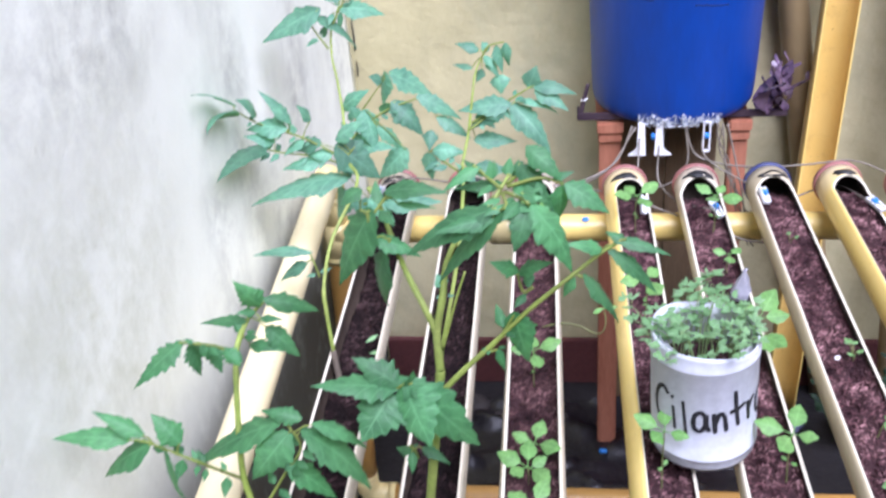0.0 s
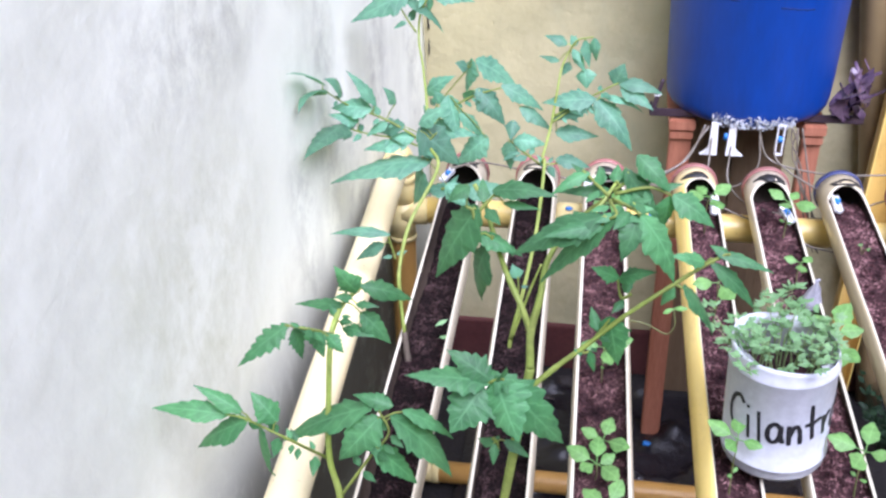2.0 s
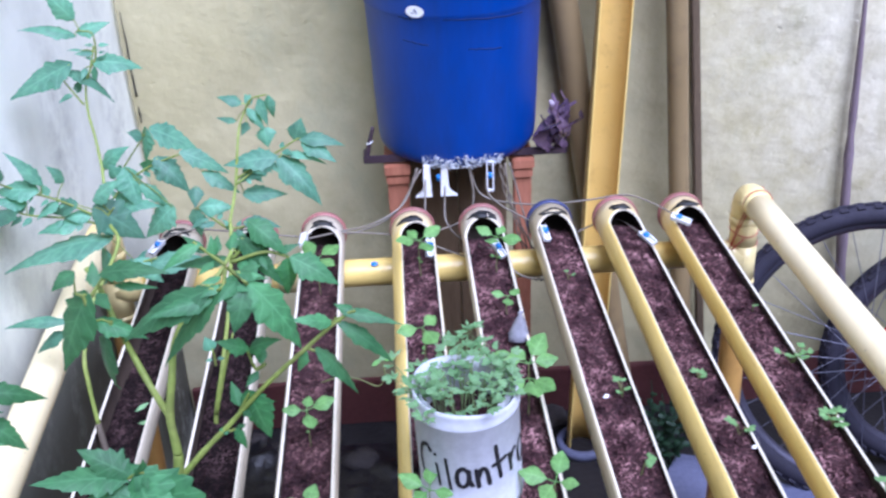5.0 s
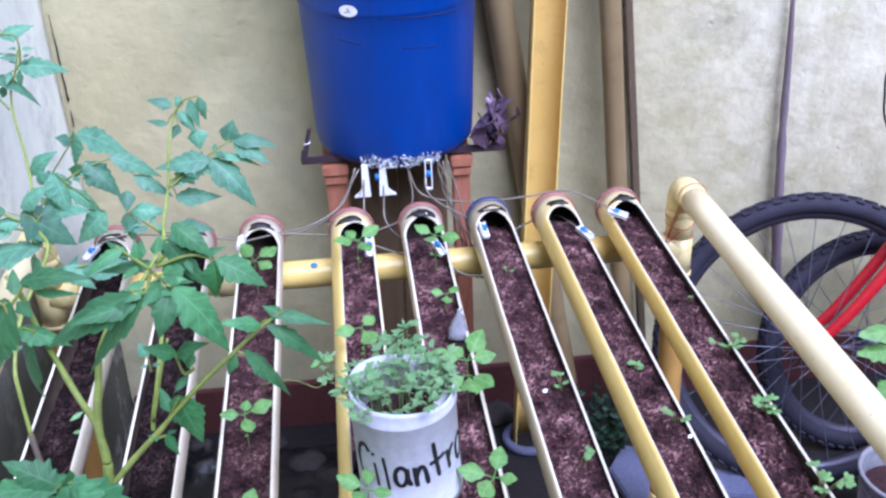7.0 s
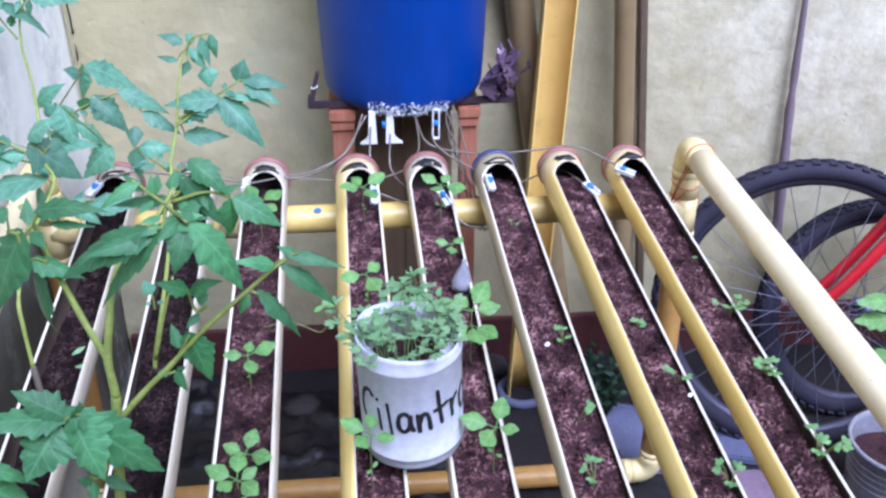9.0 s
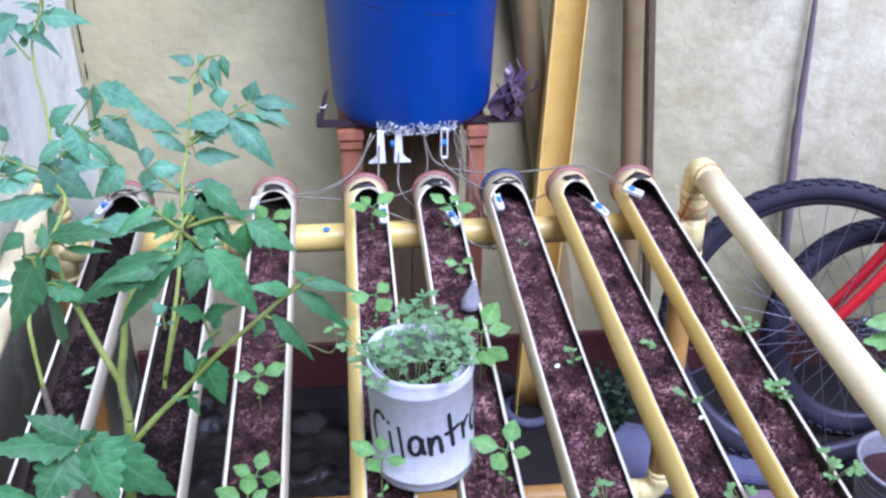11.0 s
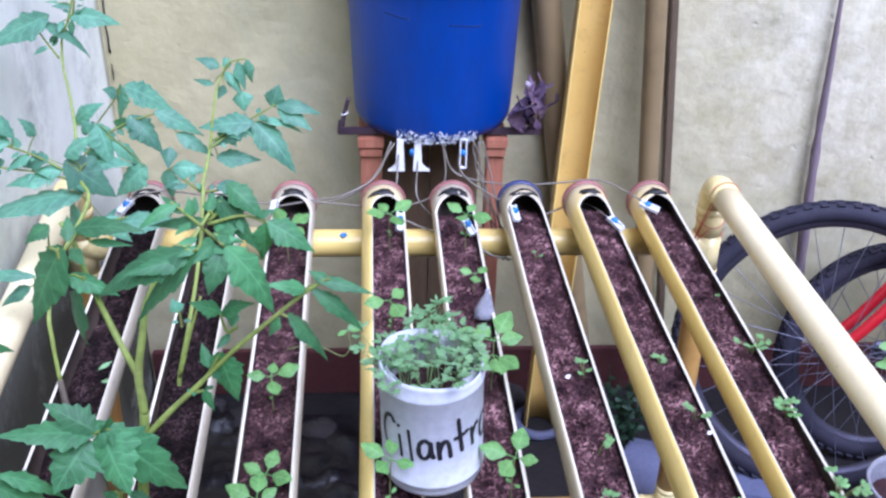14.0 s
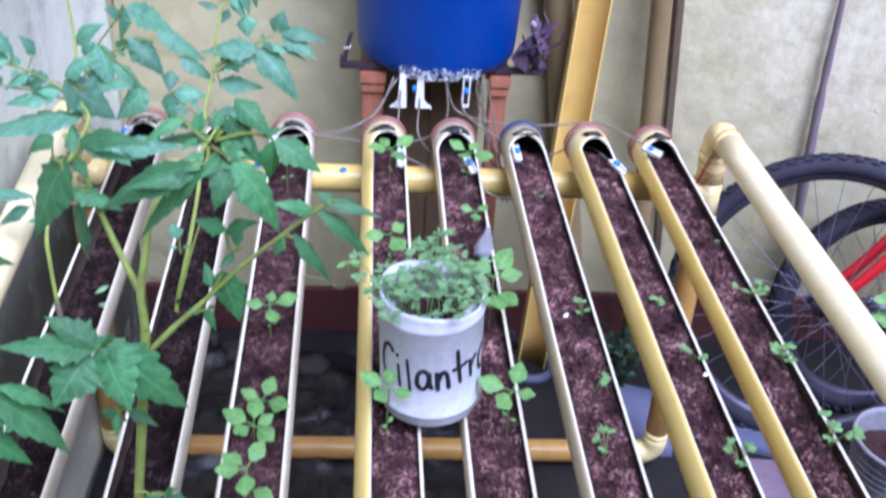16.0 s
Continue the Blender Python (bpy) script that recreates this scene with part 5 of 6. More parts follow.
leaf(tom, [(-0.253, -0.33, 1.091), (-0.241, -0.33, 1.109), (-0.216, -0.33, 1.115)],
     [(-0.258, -0.33, 1.102, -0.291, -0.326, 1.112, 0.017), (-0.27, -0.33, 1.073, -0.3, -0.314, 1.074, 0.011), (-0.246, -0.33, 1.091, -0.228, -0.33, 1.057, 0.017), (-0.229, -0.33, 1.108, -0.221, -0.332, 1.068, 0.019), (-0.214, -0.33, 1.112, -0.21, -0.322, 1.076, 0.015), (-0.227, -0.33, 1.06, -0.223, -0.339, 1.034, 0.028), (-0.253, -0.33, 1.071, -0.262, -0.337, 1.053, 0.015), (-0.243, -0.33, 1.1, -0.252, -0.313, 1.11, 0.012)], leaf_mat=M_TOMHAZE, lobes=0.06)
leaf(tom, [(-0.272, -0.37, 0.994), (-0.226, -0.35, 1.015), (-0.177, -0.35, 1.045)],
     [(-0.178, -0.35, 1.045, -0.166, -0.349, 1.077, 0.028), (-0.169, -0.35, 1.046, -0.108, -0.348, 1.031, 0.023), (-0.166, -0.35, 1.042, -0.12, -0.368, 1.014, 0.028)], leaf_mat=M_TOMHAZE, lobes=0.08)
leaf(tom, [(-0.274, -0.38, 0.987), (-0.244, -0.36, 1.002), (-0.203, -0.36, 1.022)],
     [(-0.21, -0.36, 1.021, -0.284, -0.363, 1.014, 0.033), (-0.214, -0.36, 1.017, -0.271, -0.357, 0.981, 0.037), (-0.205, -0.36, 1.02, -0.15, -0.377, 0.95, 0.039), (-0.197, -0.36, 1.027, -0.137, -0.356, 1.003, 0.016), (-0.267, -0.36, 0.962, -0.206, -0.355, 0.955, 0.027)], leaf_mat=M_TOMHAZE, lobes=0.1)
leaf(tom, [(-0.289, -0.42, 0.93), (-0.325, -0.38, 0.936), (-0.343, -0.38, 0.952)],
     [(-0.337, -0.38, 0.987, -0.339, -0.396, 0.962, 0.021), (-0.335, -0.38, 0.952, -0.288, -0.375, 0.945, 0.027), (-0.345, -0.38, 0.947, -0.341, -0.381, 0.903, 0.025)], leaf_mat=M_TOMHAZE, lobes=0.08)
leaf(tom, [(-0.288, -0.42, 0.93), (-0.267, -0.42, 0.932), (-0.258, -0.42, 0.936)],
     [(-0.262, -0.42, 0.94, -0.213, -0.414, 0.926, 0.024), (-0.281, -0.42, 0.931, -0.294, -0.425, 0.948, 0.014)], leaf_mat=M_TOMHAZE, lobes=0.1)
leaf(tom, [(-0.305, -0.58, 0.784), (-0.305, -0.58, 0.802), (-0.306, -0.58, 0.814)],
     [(-0.306, -0.58, 0.812, -0.315, -0.573, 0.829, 0.02)], leaf_mat=M_TOMHAZE, lobes=0.06)

# ---- seedlings ----


def seedling(base, height, count, size, seed, turn=None):
    """A thin stem with two small seed leaves and a few oval leaves at the top."""
    rnd = random.Random(seed)
    p = thing("seedling", "small bright green seedling growing in coir", "seedling", "seedlings in the troughs")
    b = Vector(base)
    top = b + Vector((0, 0, height))
    mid = (b + top) / 2 + Vector((rnd.uniform(-0.004, 0.004), rnd.uniform(-0.004, 0.004), 0))
    bm = bmesh.new()
    tube(bm, curve_points([b - Vector((0, 0, 0.008)), mid, top], 5), 0.0012, 6, True, 0.0009)
    part("stem", bm, M_SEEDSTEM, p)
    a0 = rnd.uniform(0, 6.28)
    if turn is not None:
        a0 = turn
    if height > 0.045:
        for k in range(2):
            a = a0 + 1.3 + math.pi * k
            q = b + (top - b) * 0.42
            d = Vector((math.cos(a), math.sin(a), 0.25))
            bm = bmesh.new()
            blade(bm, q + d * 0.002, q + d * 0.012, 0.006, rnd, 0.0, 0.2, 0.6, 6, (0, -0.4, 1))
            part("seed_leaf", bm, M_SEEDLEAF, p)
    for k in range(count):
        a = a0 + 2 * math.pi * k / count + rnd.uniform(-0.3, 0.3)
        s = size * rnd.uniform(0.75, 1.15)
        q = top if k < 4 else b + (top - b) * 0.72
        d = Vector((math.cos(a), math.sin(a), rnd.uniform(0.05, 0.45)))
        bm = bmesh.new()
        tube(bm, [q, q + d * s * 0.3], 0.0008, 5, False)
        blade(bm, q + d * s * 0.28, q + d * s * 1.2 - Vector((0, 0, 0.1 * s)), s * 0.66, rnd, 0.03, 0.25, 0.42, 8, (rnd.uniform(-0.3, 0.3), -0.5, 0.9))
        part("leaf", bm, M_SEEDLEAF, p)
    return p


SL = -0.002
for k, (tr, y, dx, h, n, s, *turn) in enumerate((
        ("C", -0.657, 0.0, 0.058, 4, 0.031), ("C", -0.818, 0.002, 0.018, 4, 0.034), ("C", -0.869, -0.006, 0.022, 5, 0.034), ("C", -1.03, 0.004, 0.105, 5, 0.031), ("C", -0.220, 0.0, 0.07, 4, 0.039),
        ("D", -0.181, 0.010, 0.074, 4, 0.040), ("D", -0.485, 0.004, 0.078, 3, 0.044, 3.3), ("D", -0.884, -0.002, 0.098, 4, 0.034),
        ("E", -0.182, 0.012, 0.072, 4, 0.039), ("E", -0.343, 0.016, 0.040, 3, 0.029), ("E", -0.618, 0.016, 0.090, 7, 0.044, 0.2), ("E", -0.861, 0.018, 0.078, 4, 0.035))):
    seedling(on(tr, y, dx, SL), h, n, s, 40 + k, *turn)


def sprout(base, height, stems, size, seed):
    """A young cilantro or parsley sprout: several leaning stalks, each with a small three-lobed leaf."""
    rnd = random.Random(seed)
    p = thing("herb_sprout", "tiny green herb sprout growing in coir", "sprout", "sprouts in the troughs")
    b = Vector(base)
    for k in range(stems):
        a = rnd.uniform(0, 6.28)
        d = Vector((math.cos(a) * rnd.uniform(0.3, 1.0), math.sin(a) * rnd.uniform(0.3, 1.0), 1.0)) * height * rnd.uniform(0.6, 1.1)
        bm = bmesh.new()
        tip = b + d
        tube(bm, curve_points([b - Vector((0, 0, 0.006)), b + d * 0.5 + Vector((0, 0, 0.004)), tip], 4), 0.0010, 5, True, 0.0008)
        stalk = len(bm.faces)
        for j in (-1, 0, 1):
            aa = a + j * 0.9
            e = Vector((math.cos(aa), math.sin(aa), 0.2)) * size * 0.8 * rnd.uniform(0.7, 1.1)
            blade(bm, tip, tip + e, size * 0.46, rnd, 0.12, 0.2, 0.55, 6, (0, -0.4, 1))
        bm.faces.ensure_lookup_table()
        for i, f in enumerate(bm.faces):
            f.material_index = 1 if i < stalk else 0
        part("leaf", bm, [M_HERB, M_SEEDSTEM], p)
    return p


for k, (tr, y, dx, h, n, s) in enumerate((
        ("F", -0.245, -0.004, 0.022, 2, 0.009), ("F", -0.598, 0.020, 0.020, 5, 0.011), ("F", -0.779, 0.006, 0.026, 3, 0.015), ("F", -0.904, -0.002, 0.032, 4, 0.013),
        ("G", -0.569, 0.006, 0.012, 3, 0.013), ("G", -0.705, 0.026, 0.022, 4, 0.013), ("G", -0.920, 0.030, 0.030, 6, 0.014),
        ("H", -0.379, 0.020, 0.012, 2, 0.008), ("H", -0.542, 0.028, 0.028, 7, 0.014), ("H", -0.700, 0.030, 0.026, 6, 0.016), ("H", -0.879, 0.032, 0.028, 7, 0.016))):
    sprout(on(tr, y, dx, 0.006), h, n, s, 70 + k)

# fallen petals and bits on the coir
for k, (tr, y, dx, s) in enumerate((("F", -0.615, -0.012, 0.007), ("G", -0.751, 0.028, 0.006))):
    bm = bmesh.new()
    c = on(tr, y, dx, 0.016)
    blade(bm, c, c + Vector((s * 1.2, s * 0.5, 0.002)), s, random.Random(90 + k), 0.0, 0.3, 0.5, 6)
    tagged(finish(bm, "petal", M_STICKER), "small pale fallen petal lying on the coir", "petal")

for k, (y, dx) in enumerate(((-0.575, 0.012), (-0.605, 0.022))):
    bm = bmesh.new()
    c = on("A", y, dx, 0.012)
    blade(bm, c, c + Vector((0.018, 0.012 - 0.02 * k, 0.006)), 0.008, random.Random(95 + k), 0.0, 0.3, 0.45, 8)
    tagged(finish(bm, "fallen_leaf", M_CILANTRO), "small pale green leaf lying on the coir", "leaf")

# tendril curling off a seedling's stem
tendril = thing("tendril", "pale curled vine tendril with small leaves at its tip", "vine")
bm = bmesh.new()
c = on("C", -0.519, 0.04, 0.012)
tube(bm, curve_points([on("C", -0.511, 0.012, 0.0), c, c + Vector((0.03, 0, -0.004)), c + Vector((0.062, -0.012, -0.012)), c + Vector((0.074, -0.010, 0.006)), c + Vector((0.070, 0.0, 0.030))]), 0.0014, 6, True, 0.001)
part("stem", bm, M_SEEDSTEM, tendril)
for dx in (-0.016, 0.022):
    bm = bmesh.new()
    q = c + Vector((0.070, 0.0, 0.030))
    blade(bm, q, q + Vector((dx, -0.004, 0.004 if dx > 0 else -0.008)), 0.009, random.Random(4), 0, 0.3, 0.5, 6)
    part("leaf", bm, M_SEEDLEAF, tendril)

# twisted clear bag on a trough's edge
bm = bmesh.new()
c = on("E", -0.427, 0.023, 0.006)
rings = lathe(bm, [(0.002, -0.002), (0.015, -0.001), (0.0175, 0.005), (0.0155, 0.014), (0.0115, 0.025), (0.0070, 0.036), (0.0022, 0.047), (0.0040, 0.052)], 18, m=Matrix.Translation(c) @ Matrix.Rotation(radians(6), 4, "Y"))
for v in bm.verts:
    v.co += Vector((1, 1, 0)) * 0.0045 * noise.noise(v.co * 170)
tagged(finish(bm, "plastic_bag", M_FROST), "small twisted clear plastic bag lying on the coir", "bag")

# ---- cilantro in the pot ----
rnd = random.Random(33)
for k in range(76):
    a, rr = rnd.uniform(0, 6.28), (PR - 0.016) * math.sqrt(rnd.random())
    if math.sin(a) * rr < -0.006 and rnd.random() < 0.78:
        continue
    b = Vector((rr * math.cos(a), rr * math.sin(a), 0.122))
    out = rnd.uniform(0.05, 0.55)
    d = Vector((math.cos(a) * out + rnd.uniform(-0.3, 0.3), math.sin(a) * out + rnd.uniform(-0.3, 0.3), 1.0))
    h = rnd.uniform(0.034, 0.072) + 0.022 * max(0, b.y / PR) + 0.010 * max(0, -b.x / PR)
    tip = b + d * h
    bm = bmesh.new()
    tube(bm, curve_points([b, b + d * h * 0.5 + Vector((0, 0, 0.006)), tip], 4), 0.0009, 5, True, 0.0006)
    # a ferny leaf: three stalked fans, each of narrow fingers that grow from one point
    fans = []
    for j in range(3):
        aa = a + (j - 1) * 1.2 + rnd.uniform(-0.4, 0.4)
        e = Vector((math.cos(aa), math.sin(aa), rnd.uniform(0.0, 0.6)))
        q = tip + e * rnd.uniform(0.004, 0.010) - d * h * (0.0 if j == 1 else rnd.uniform(0.0, 0.12))
        tube(bm, [tip, (tip + q) / 2, q], 0.0006, 5, True, 0.0005)
        fans.append((aa, e, q))
    stalk = len(bm.faces)
    for aa, e, q in fans:
        for f in (-0.8, -0.25, 0.3, 0.85):
            g = Vector((math.cos(aa + f), math.sin(aa + f), e.z * 0.6 + rnd.uniform(-0.25, 0.25))) * rnd.uniform(0.008, 0.0145)
            blade(bm, q, q + g, rnd.uniform(0.0034, 0.0060), rnd, 0.2, 0.2, 0.62, 5, (rnd.uniform(-0.5, 0.5), -0.4, 0.9))
    bm.faces.ensure_lookup_table()
    for i, f in enumerate(bm.faces):
        f.material_index = 1 if i < stalk else 0
    for q in [tip] + [fan[2] for fan in fans]:
        bmesh.ops.pointmerge(bm, verts=[v for v in bm.verts if (v.co - q).length < 0.0013], merge_co=q)
    part("sprig", bm, [M_CILANTRO, M_CILSTEM], pot, "pale green cilantro sprig")

# ---- drip lines ----


def clamp_body(parent, m, ln=0.040, w=0.0135):
    """A roller clamp: a white channel with a blue wheel between its cheeks."""
    bm = bmesh.new()
    box(bm, (0, 0, -0.0035), (w, ln, 0.002), m=m)
    for s in (-1, 1):
        box(bm, (s * (w / 2 - 0.001), 0, 0), (0.002, ln, 0.009), m=m)
        box(bm, (0, s * (ln / 2 - 0.001), -0.001), (w - 0.003, 0.002, 0.005), m=m)
    body = part("clamp", bm, M_CLAMP, parent, "white roller clamp", smooth=False)
    bm = bmesh.new()
    tube(bm, [m @ Vector((-w * 0.36, ln * 0.12, 0.003)), m @ Vector((w * 0.36, ln * 0.12, 0.003))], 0.0058, 14)
    part("roller", bm, M_CLAMPBLUE, body, "blue roller wheel")
    return body


def drip(pts, clamp=None, r=0.0019, label="thin clear drip tube running from the barrel to a trough"):
    d = thing("drip_line", label, "tube", "drip lines from the barrel")
    bm = bmesh.new()
    tube(bm, curve_points(pts, 8), r, 8)
    part("tube", bm, M_TUBE, d)
    if clamp is not None:
        clamp_body(d, clamp)
    return d


t1 = [(0.013, 0.09, 0.793), (-0.02, 0.06, 0.727), (-0.085, 0.02, 0.704), (-0.15, -0.03, 0.716), (-0.213, -0.07, 0.724)]
t2 = [(0.021, 0.095, 0.788), (-0.051, 0.05, 0.701), (-0.179, 0.03, 0.675), (-0.348, 0.03, 0.695), (-0.441, -0.02, 0.733), (-0.495, -0.08, 0.745)]
t3 = [(0.029, 0.09, 0.792), (0.028, 0.085, 0.759), (0.023, 0.03, 0.695), (0.027, -0.09, 0.706)]
t4 = [(0.07, 0.09, 0.791), (0.068, 0.085, 0.732), (0.068, 0.05, 0.683), (0.104, -0, 0.661), (0.159, -0.1, 0.693)]
t5 = [(0.122, 0.09, 0.786), (0.127, 0.075, 0.715), (0.095, 0.05, 0.682), (0.043, -0, 0.686), (0.031, -0.09, 0.699)]
t6 = [(0.158, 0.09, 0.788), (0.158, 0.085, 0.735), (0.184, 0.05, 0.715), (0.237, 0, 0.701), (0.257, -0.08, 0.713)]
t7 = [(0.12, 0.09, 0.788), (0.151, 0.08, 0.724), (0.254, 0.045, 0.715), (0.358, 0.03, 0.726), (0.438, 0.02, 0.738), (0.489, -0.02, 0.733), (0.527, -0.07, 0.725)]
t8 = [(-0.15, -0.03, 0.715), (-0.052, 0.01, 0.682), (0.017, -0.02, 0.676), (0.095, -0.05, 0.656), (0.169, -0.11, 0.666), (0.212, -0.13, 0.644), (0.275, -0.16, 0.649)]
t9 = [(0.197, 0.095, 0.792), (0.208, 0.08, 0.703), (0.239, 0.05, 0.636), (0.255, 0.03, 0.619), (0.32, 0.03, 0.643), (0.415, 0.03, 0.679), (0.451, -0.1, 0.705)]
t10 = [(0.206, 0.095, 0.792), (0.226, 0.085, 0.713), (0.244, 0.06, 0.631), (0.245, 0.02, 0.584)]
drip(t1, look(on("C", -0.080, -0.034, 0.036), on("C", -0.020, -0.03, 0.040)) @ pose(0, 0, 0, 90, 0, 10))
drip(t2, pose(*on("A", -0.077, -0.032, 0.036), 12, 8, -24))
drip(t3, pose(*on("D", -0.114, 0.030, 0.020), 30, 20, 10))
drip(t4, pose(*on("E", -0.135, 0.022, 0.020), 25, -10, 22))
drip(t5)
drip(t6, pose(*on("F", -0.090, -0.024, 0.026), 20, 15, 14))
drip(t7, pose(*on("H", -0.096, -0.030, 0.042), 15, -15, 62))
drip(t8)
drip(t9, pose(*on("G", -0.153, 0.026, 0.036), 12, -12, 26))
drip(t10)
bm = bmesh.new()
for ph in (0.0, 2.1, 4.2):
    line = curve_points([(0.190, 0.092, 0.792), (0.196, 0.075, 0.745), (0.214, 0.055, 0.690), (0.226, 0.040, 0.640), (0.246, 0.030, 0.585), (0.262, 0.030, 0.540)], 8)
    tube(bm, [p + Vector((0.006 * math.cos(ph + k * 0.35), 0.006 * math.sin(ph + k * 0.35), 0)) for k, p in enumerate(line)], 0.0016, 6)
tagged(finish(bm, "wire", M_OLDSTEM), "brown twisted wire hanging from the barrel outlets", "wire")
# clamps that hang under the barrel, two with flared feet
for x, flare in ((0.032, -1), (0.069, 1), (0.165, 0)):
    c = thing("roller_clamp", "white plastic roller clamp hanging under the barrel" if flare else "white and blue roller clamp hanging under the barrel", "clamp", "clamps under the barrel")
    bm = bmesh.new()
    y, zt, zb = 0.092, 0.797, 0.726
    if flare:
        n = 12
        prev = None
        for i in range(n + 1):
            u = i / n
            z = zt + (zb - zt) * u
            w = 0.0065 + 0.003 * u
            ext = 0.016 * max(0, (u - 0.72) / 0.28) ** 2
            l, rgt = x - w - (ext if flare < 0 else 0.002 * ext), x + w + (ext if flare > 0 else 0.002 * ext)
            cur = [bm.verts.new(p) for p in ((l, y - 0.005, z), (rgt, y - 0.005, z), (rgt, y + 0.005, z), (l, y + 0.005, z))]
            if prev:
                for k in range(4):
                    bm.faces.new((prev[k], prev[(k + 1) % 4], cur[(k + 1) % 4], cur[k]))
            else:
                bm.faces.new(cur[::-1])
            prev = cur
        bm.faces.new(prev)
        bmesh.ops.recalc_face_normals(bm, faces=bm.faces)
        part("body", bm, M_CLAMP, c, smooth=False)
        if flare > 0:
            bm = bmesh.new()
            box(bm, (x - 0.0125, y, zt - 0.030), (0.009, 0.008, 0.016), bevel=0.002)
            part("roller", bm, M_CLAMPBLUE, c, "blue roller wheel")
    else:
        for s in (-1, 1):
            box(bm, (x + s * 0.0065, y, (zt + zb) / 2 + 0.004), (0.0025, 0.010, zt - zb - 0.004))
            box(bm, (x, y, (zt + zb) / 2 + 0.004 + s * (zt - zb - 0.006) / 2), (0.013, 0.010, 0.0025))
        part("body", bm, M_CLAMP, c, smooth=False)
        bm = bmesh.new()
        tube(bm, [(x - 0.005, y - 0.001, zt - 0.03), (x + 0.005, y - 0.001, zt - 0.03)], 0.007, 14)
        part("roller", bm, M_CLAMPBLUE, c, "blue roller wheel")

# ---- on the floor ----


def rock(name, c, s, seed, mat, label, category, group="", flat=1.0, sub=3):
    bm = bmesh.new()
    bmesh.ops.create_icosphere(bm, subdivisions=sub, radius=1)
    for v in bm.verts:
        k = 1 + 0.28 * noise.noise(v.co * 1.3 + Vector((seed * 3.1, 0, 0))) + 0.10 * noise.noise(v.co * 4 + Vector((0, seed, 0)))
        v.co = Vector((v.co.x * s[0] * k, v.co.y * s[1] * k, max(-0.55, v.co.z) * s[2] * k * flat))
    low = min(v.co.z for v in bm.verts)
    for v in bm.verts:
        v.co += Vector(c) - Vector((0, 0, low))
    ob = finish(bm, name, mat)
    return tagged(ob, label, category, group)


def slab(c, outline, thick, mat, label, turn):
    """A flat irregular flagstone."""
    bm = bmesh.new()
    m = pose(*c, 0, 0, turn)
    lo = [bm.verts.new(m @ Vector((x, y, 0))) for x, y in outline]
    hi = [bm.verts.new(m @ Vector((x * 0.97, y * 0.97, thick))) for x, y in outline]
    bm.faces.new(lo[::-1])
    bm.faces.new(hi)
    n = len(lo)
    for k in range(n):
        bm.faces.new((lo[k], lo[(k + 1) % n], hi[(k + 1) % n], hi[k]))
    bmesh.ops.bevel(bm, geom=[e for e in bm.edges if all(v in hi for v in e.verts)], offset=0.004, segments=2, affect="EDGES")
    return tagged(finish(bm, "flagstone", mat, smooth=False), label, "stone", "flagstones on the floor")


FZ = FLOOR + 0.006
slab((0.69, 0.06, FZ), [(-0.085, -0.11), (0.02, -0.13), (0.075, -0.02), (0.06, 0.10), (-0.02, 0.14), (-0.09, 0.06)], 0.02, M_SLATE, "flat blue-grey flagstone lying on the floor", 8)
slab((0.93, 0.03, FZ), [(-0.10, -0.06), (0.08, -0.09), (0.13, 0.03), (0.02, 0.10), (-0.11, 0.08)], 0.018, M_SLATE, "flat blue-grey flagstone lying on the floor", -6)
slab((0.88, -0.17, FZ), [(-0.14, -0.09), (0.12, -0.10), (0.15, 0.07), (-0.02, 0.10), (-0.13, 0.07)], 0.016, M_SLATE2, "flat purplish-grey flagstone lying on the floor", 5)
rnd = random.Random(77)
for k in range(12):
    x, y = rnd.uniform(-0.5, 0.5), rnd.uniform(0.24, 0.38)
    if (abs(x + 0.03) < 0.08 or abs(x - 0.245) < 0.08) and y > 0.1:
        continue
    if math.hypot(x - 0.415, y - 0.27) < 0.11 or math.hypot(x - 0.475, y - 0.33) < 0.1:
        continue
    s = rnd.uniform(0.02, 0.05)
    rock("stone", (x, y, FLOOR - 0.002), (s * rnd.uniform(0.9, 1.5), s, s * rnd.uniform(0.5, 0.8)), k, M_STONE, "dark damp stone lying on the floor", "stone", "stones on the floor", sub=2)
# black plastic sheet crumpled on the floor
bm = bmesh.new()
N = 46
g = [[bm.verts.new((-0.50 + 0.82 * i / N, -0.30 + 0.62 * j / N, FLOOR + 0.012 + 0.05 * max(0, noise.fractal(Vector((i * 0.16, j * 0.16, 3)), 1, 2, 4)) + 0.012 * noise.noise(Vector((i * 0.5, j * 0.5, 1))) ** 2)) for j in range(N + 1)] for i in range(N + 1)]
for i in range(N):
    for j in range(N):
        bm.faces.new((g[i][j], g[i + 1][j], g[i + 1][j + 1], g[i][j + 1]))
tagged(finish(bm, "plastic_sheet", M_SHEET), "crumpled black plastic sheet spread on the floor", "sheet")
rock("scrap", (-0.04, 0.10, FLOOR + 0.03), (0.012, 0.008, 0.006), 3, M_CLAMPBLUE, "small bright blue plastic scrap on the floor", "scrap", sub=2)
# grey ring under the leaning pipe
bm = bmesh.new()
rings = lathe(bm, [(0.048, 0.0), (0.066, 0.0), (0.070, 0.012), (0.066, 0.022), (0.052, 0.024), (0.048, 0.01), (0.048, 0.0)], 36, m=pose(0.414, 0.272, FLOOR))
tagged(finish(bm, "pot_saucer", M_SLATE), "grey plastic ring round the foot of the pipe", "saucer")

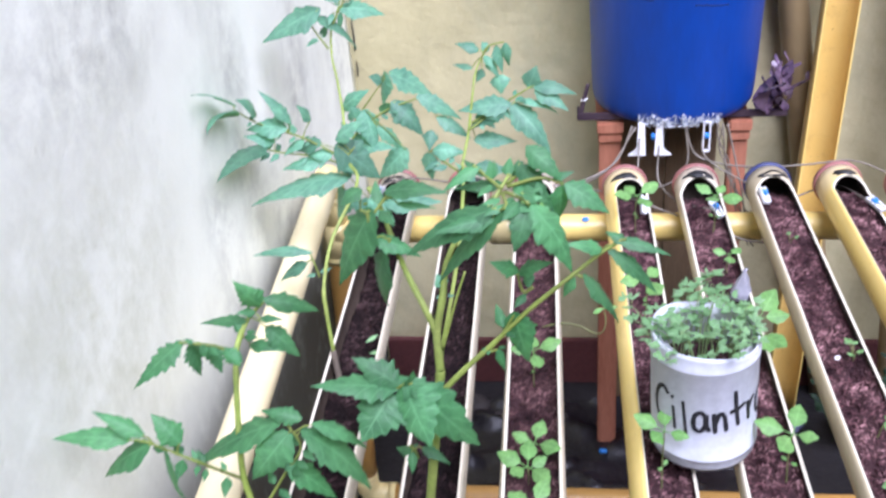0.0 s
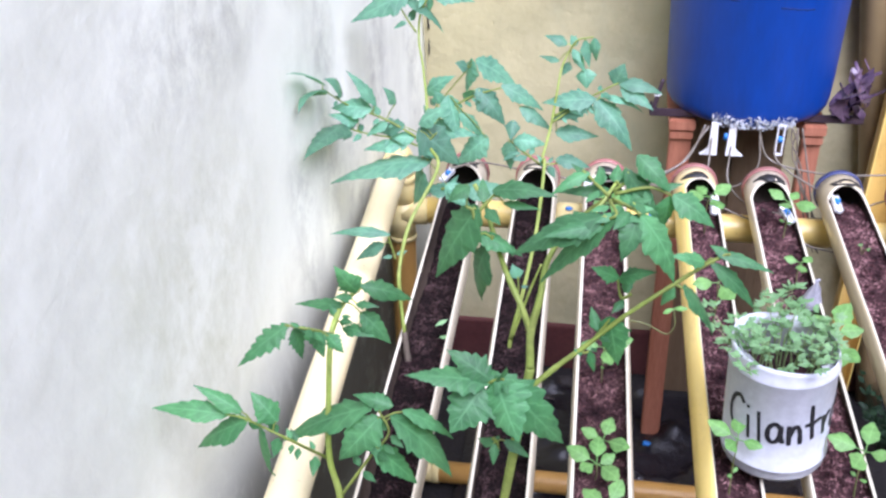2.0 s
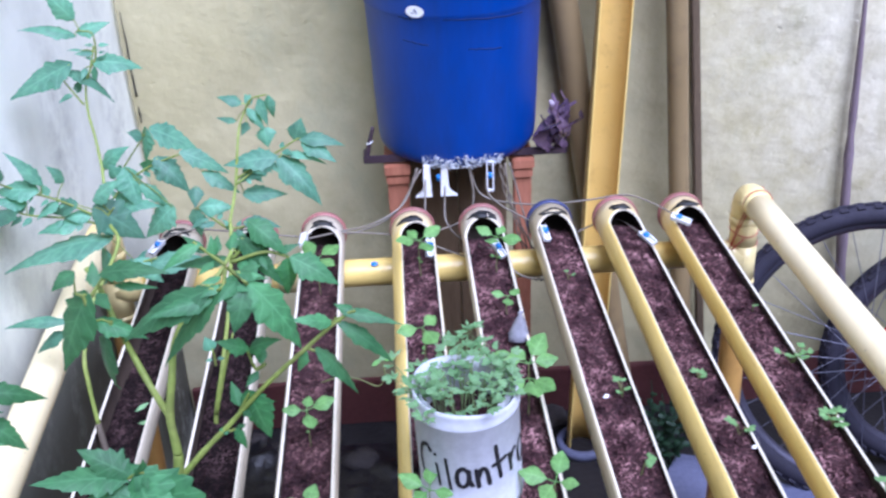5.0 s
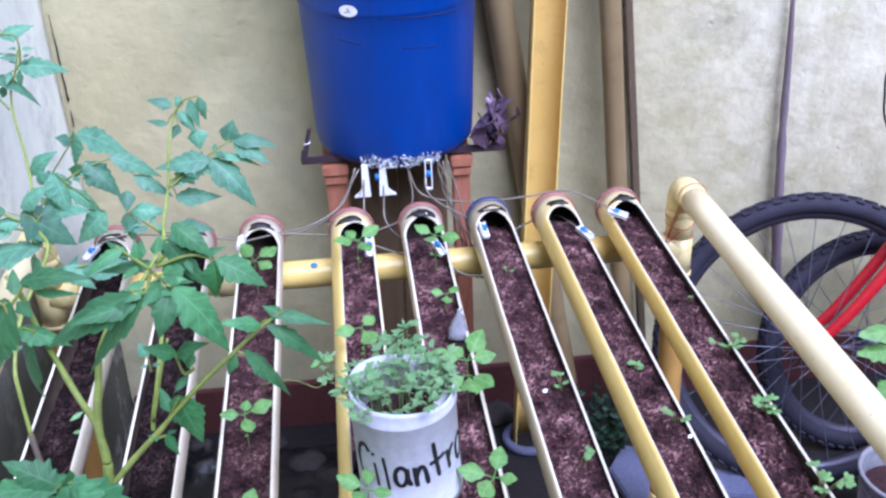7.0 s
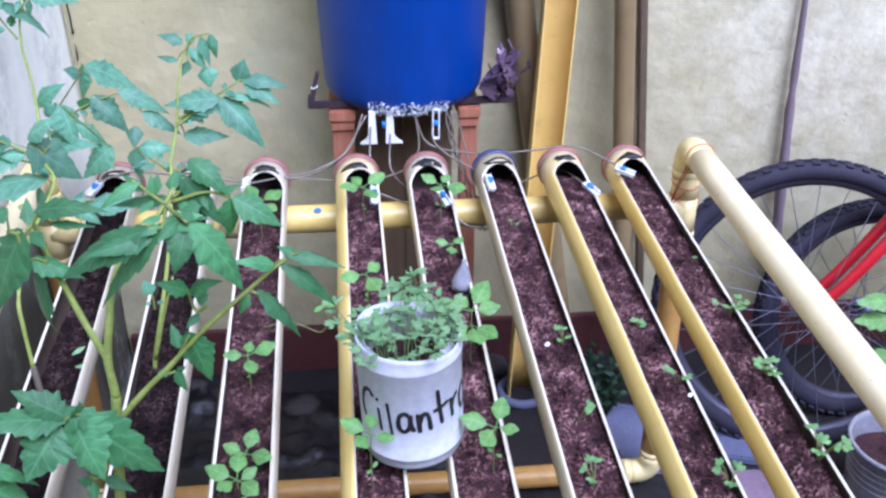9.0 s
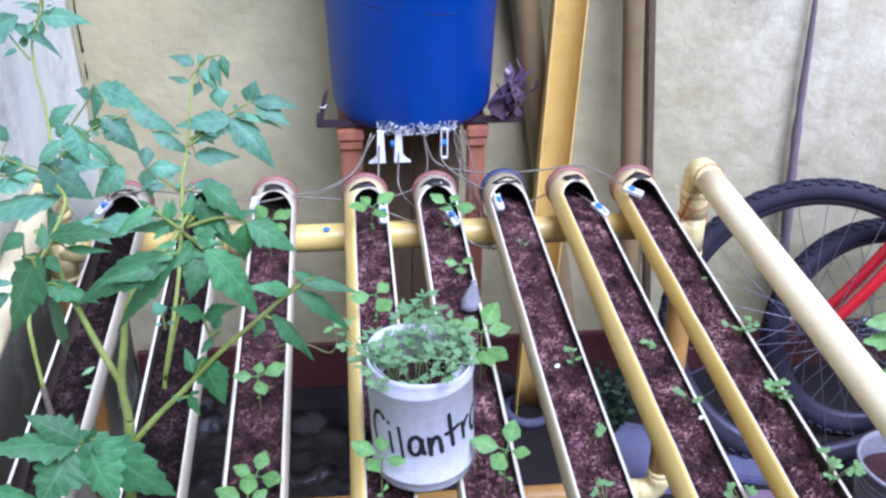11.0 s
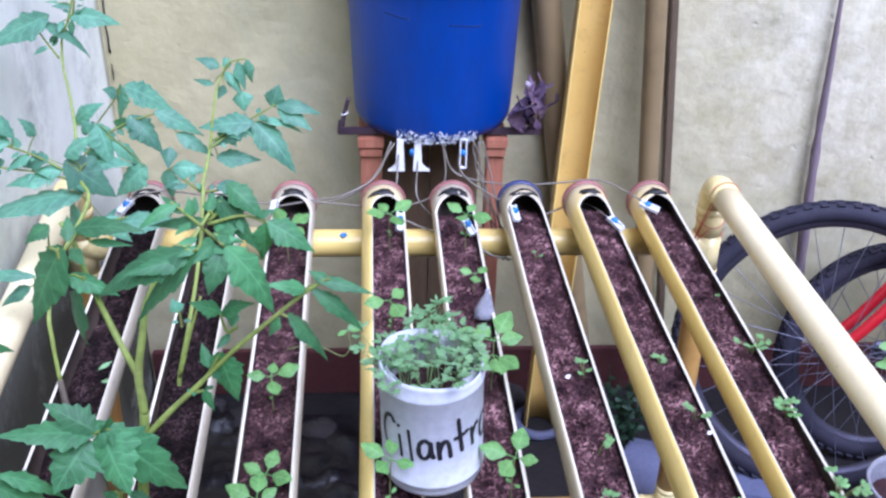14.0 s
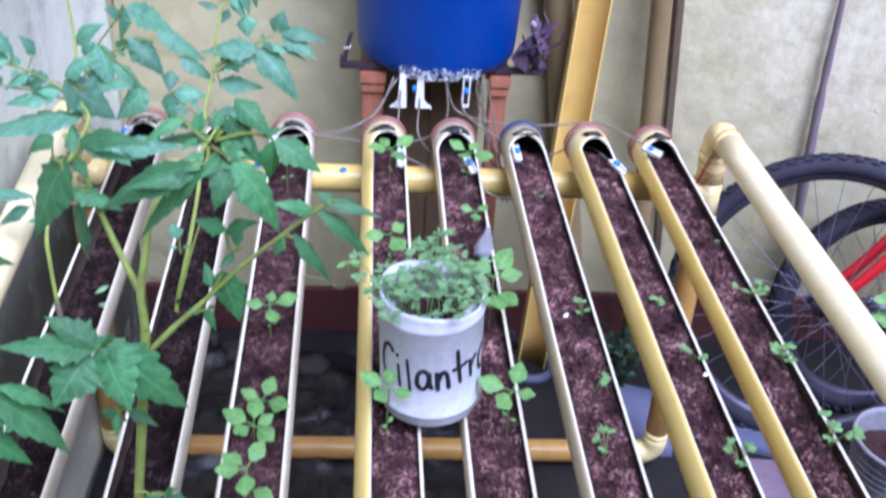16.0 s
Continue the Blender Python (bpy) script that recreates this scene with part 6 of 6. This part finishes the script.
# low dark weed at the foot of the wall
weed = thing("weed", "low dark green weed growing by the wall", "weed")
rnd = random.Random(13)
for k in range(46):
    a = rnd.uniform(0, 6.28)
    b = Vector((0.585 + rnd.uniform(-0.05, 0.05), 0.20 + rnd.uniform(-0.06, 0.05), FLOOR + 0.004))
    d = Vector((math.cos(a) * 0.5, math.sin(a) * 0.5, 1)) * rnd.uniform(0.05, 0.20)
    bm = bmesh.new()
    tube(bm, [b, b + d * 0.6, b + d], 0.0012, 5, False)
    stalk = len(bm.faces)
    for j in range(5):
        aa = rnd.uniform(0, 6.28)
        q = b + d * rnd.uniform(0.5, 1)
        e = Vector((math.cos(aa), math.sin(aa), 0.3)) * rnd.uniform(0.015, 0.032)
        blade(bm, q, q + e, 0.013, rnd, 0.1, 0.2, 0.5, 6)
    part("sprig", bm, M_WEED, weed)

# pot by the bicycle and the leaves that rise from it
pot2 = thing("plant_pot", "translucent white plastic pot half full of soil", "pot", m=pose(1.20, -0.21, FLOOR))
bm = bmesh.new()
rings = lathe(bm, [(0.01, 0.002), (0.085, 0.0), (0.090, 0.006), (0.100, 0.10), (0.108, 0.196), (0.114, 0.198), (0.115, 0.206), (0.108, 0.208), (0.104, 0.196), (0.096, 0.10), (0.088, 0.01)], 44)
bm.faces.new(rings[0][::-1])
bm.faces.new(rings[-1])
bmesh.ops.recalc_face_normals(bm, faces=bm.faces)
part("tub", bm, M_FROST, pot2)
for k in range(4):
    bm = bmesh.new()
    z = 0.115 + 0.018 * k
    rr = 0.100 + (z - 0.10) * 0.0835
    tube(bm, [(rr * math.cos(a), rr * math.sin(a), z) for a in [2 * math.pi * j / 40 for j in range(41)]], 0.0012, 5, False)
    part("moulded_ring", bm, M_FROST, pot2)
bm = bmesh.new()
rings = lathe(bm, [(0.002, 0.150), (0.03, 0.153), (0.06, 0.148), (0.098, 0.150)], 24, lambda a, i: 0.003 * math.sin(a * 5 + i))
bm.faces.new(rings[0])
part("soil", bm, M_SOIL, pot2, "brown soil")
plant = thing("leafy_plant", "young plant with broad bright green leaves in a pot", "plant")
bm = bmesh.new()
tube(bm, curve_points([(1.19, -0.20, FLOOR + 0.14), (1.185, -0.19, 0.15), (1.16, -0.165, 0.31), (1.145, -0.16, 0.43)]), 0.004, 8, True, 0.002)
part("stem", bm, M_SEEDSTEM, plant)
for b, tip, w in (((1.142, -0.16, 0.435), (1.032, -0.17, 0.442), 0.045), ((1.15, -0.16, 0.385), (1.030, -0.18, 0.402), 0.048), ((1.165, -0.165, 0.29), (1.080, -0.20, 0.312), 0.055), ((1.145, -0.15, 0.43), (1.245, -0.17, 0.45), 0.05), ((1.15, -0.15, 0.42), (1.19, -0.06, 0.47), 0.045)):
    bm = bmesh.new()
    blade(bm, b, tip, w, LEAF_RND, 0.10, 0.2, 0.45, 10, (0, -0.5, 0.9))
    part("leaf", bm, M_SEEDLEAF, plant)
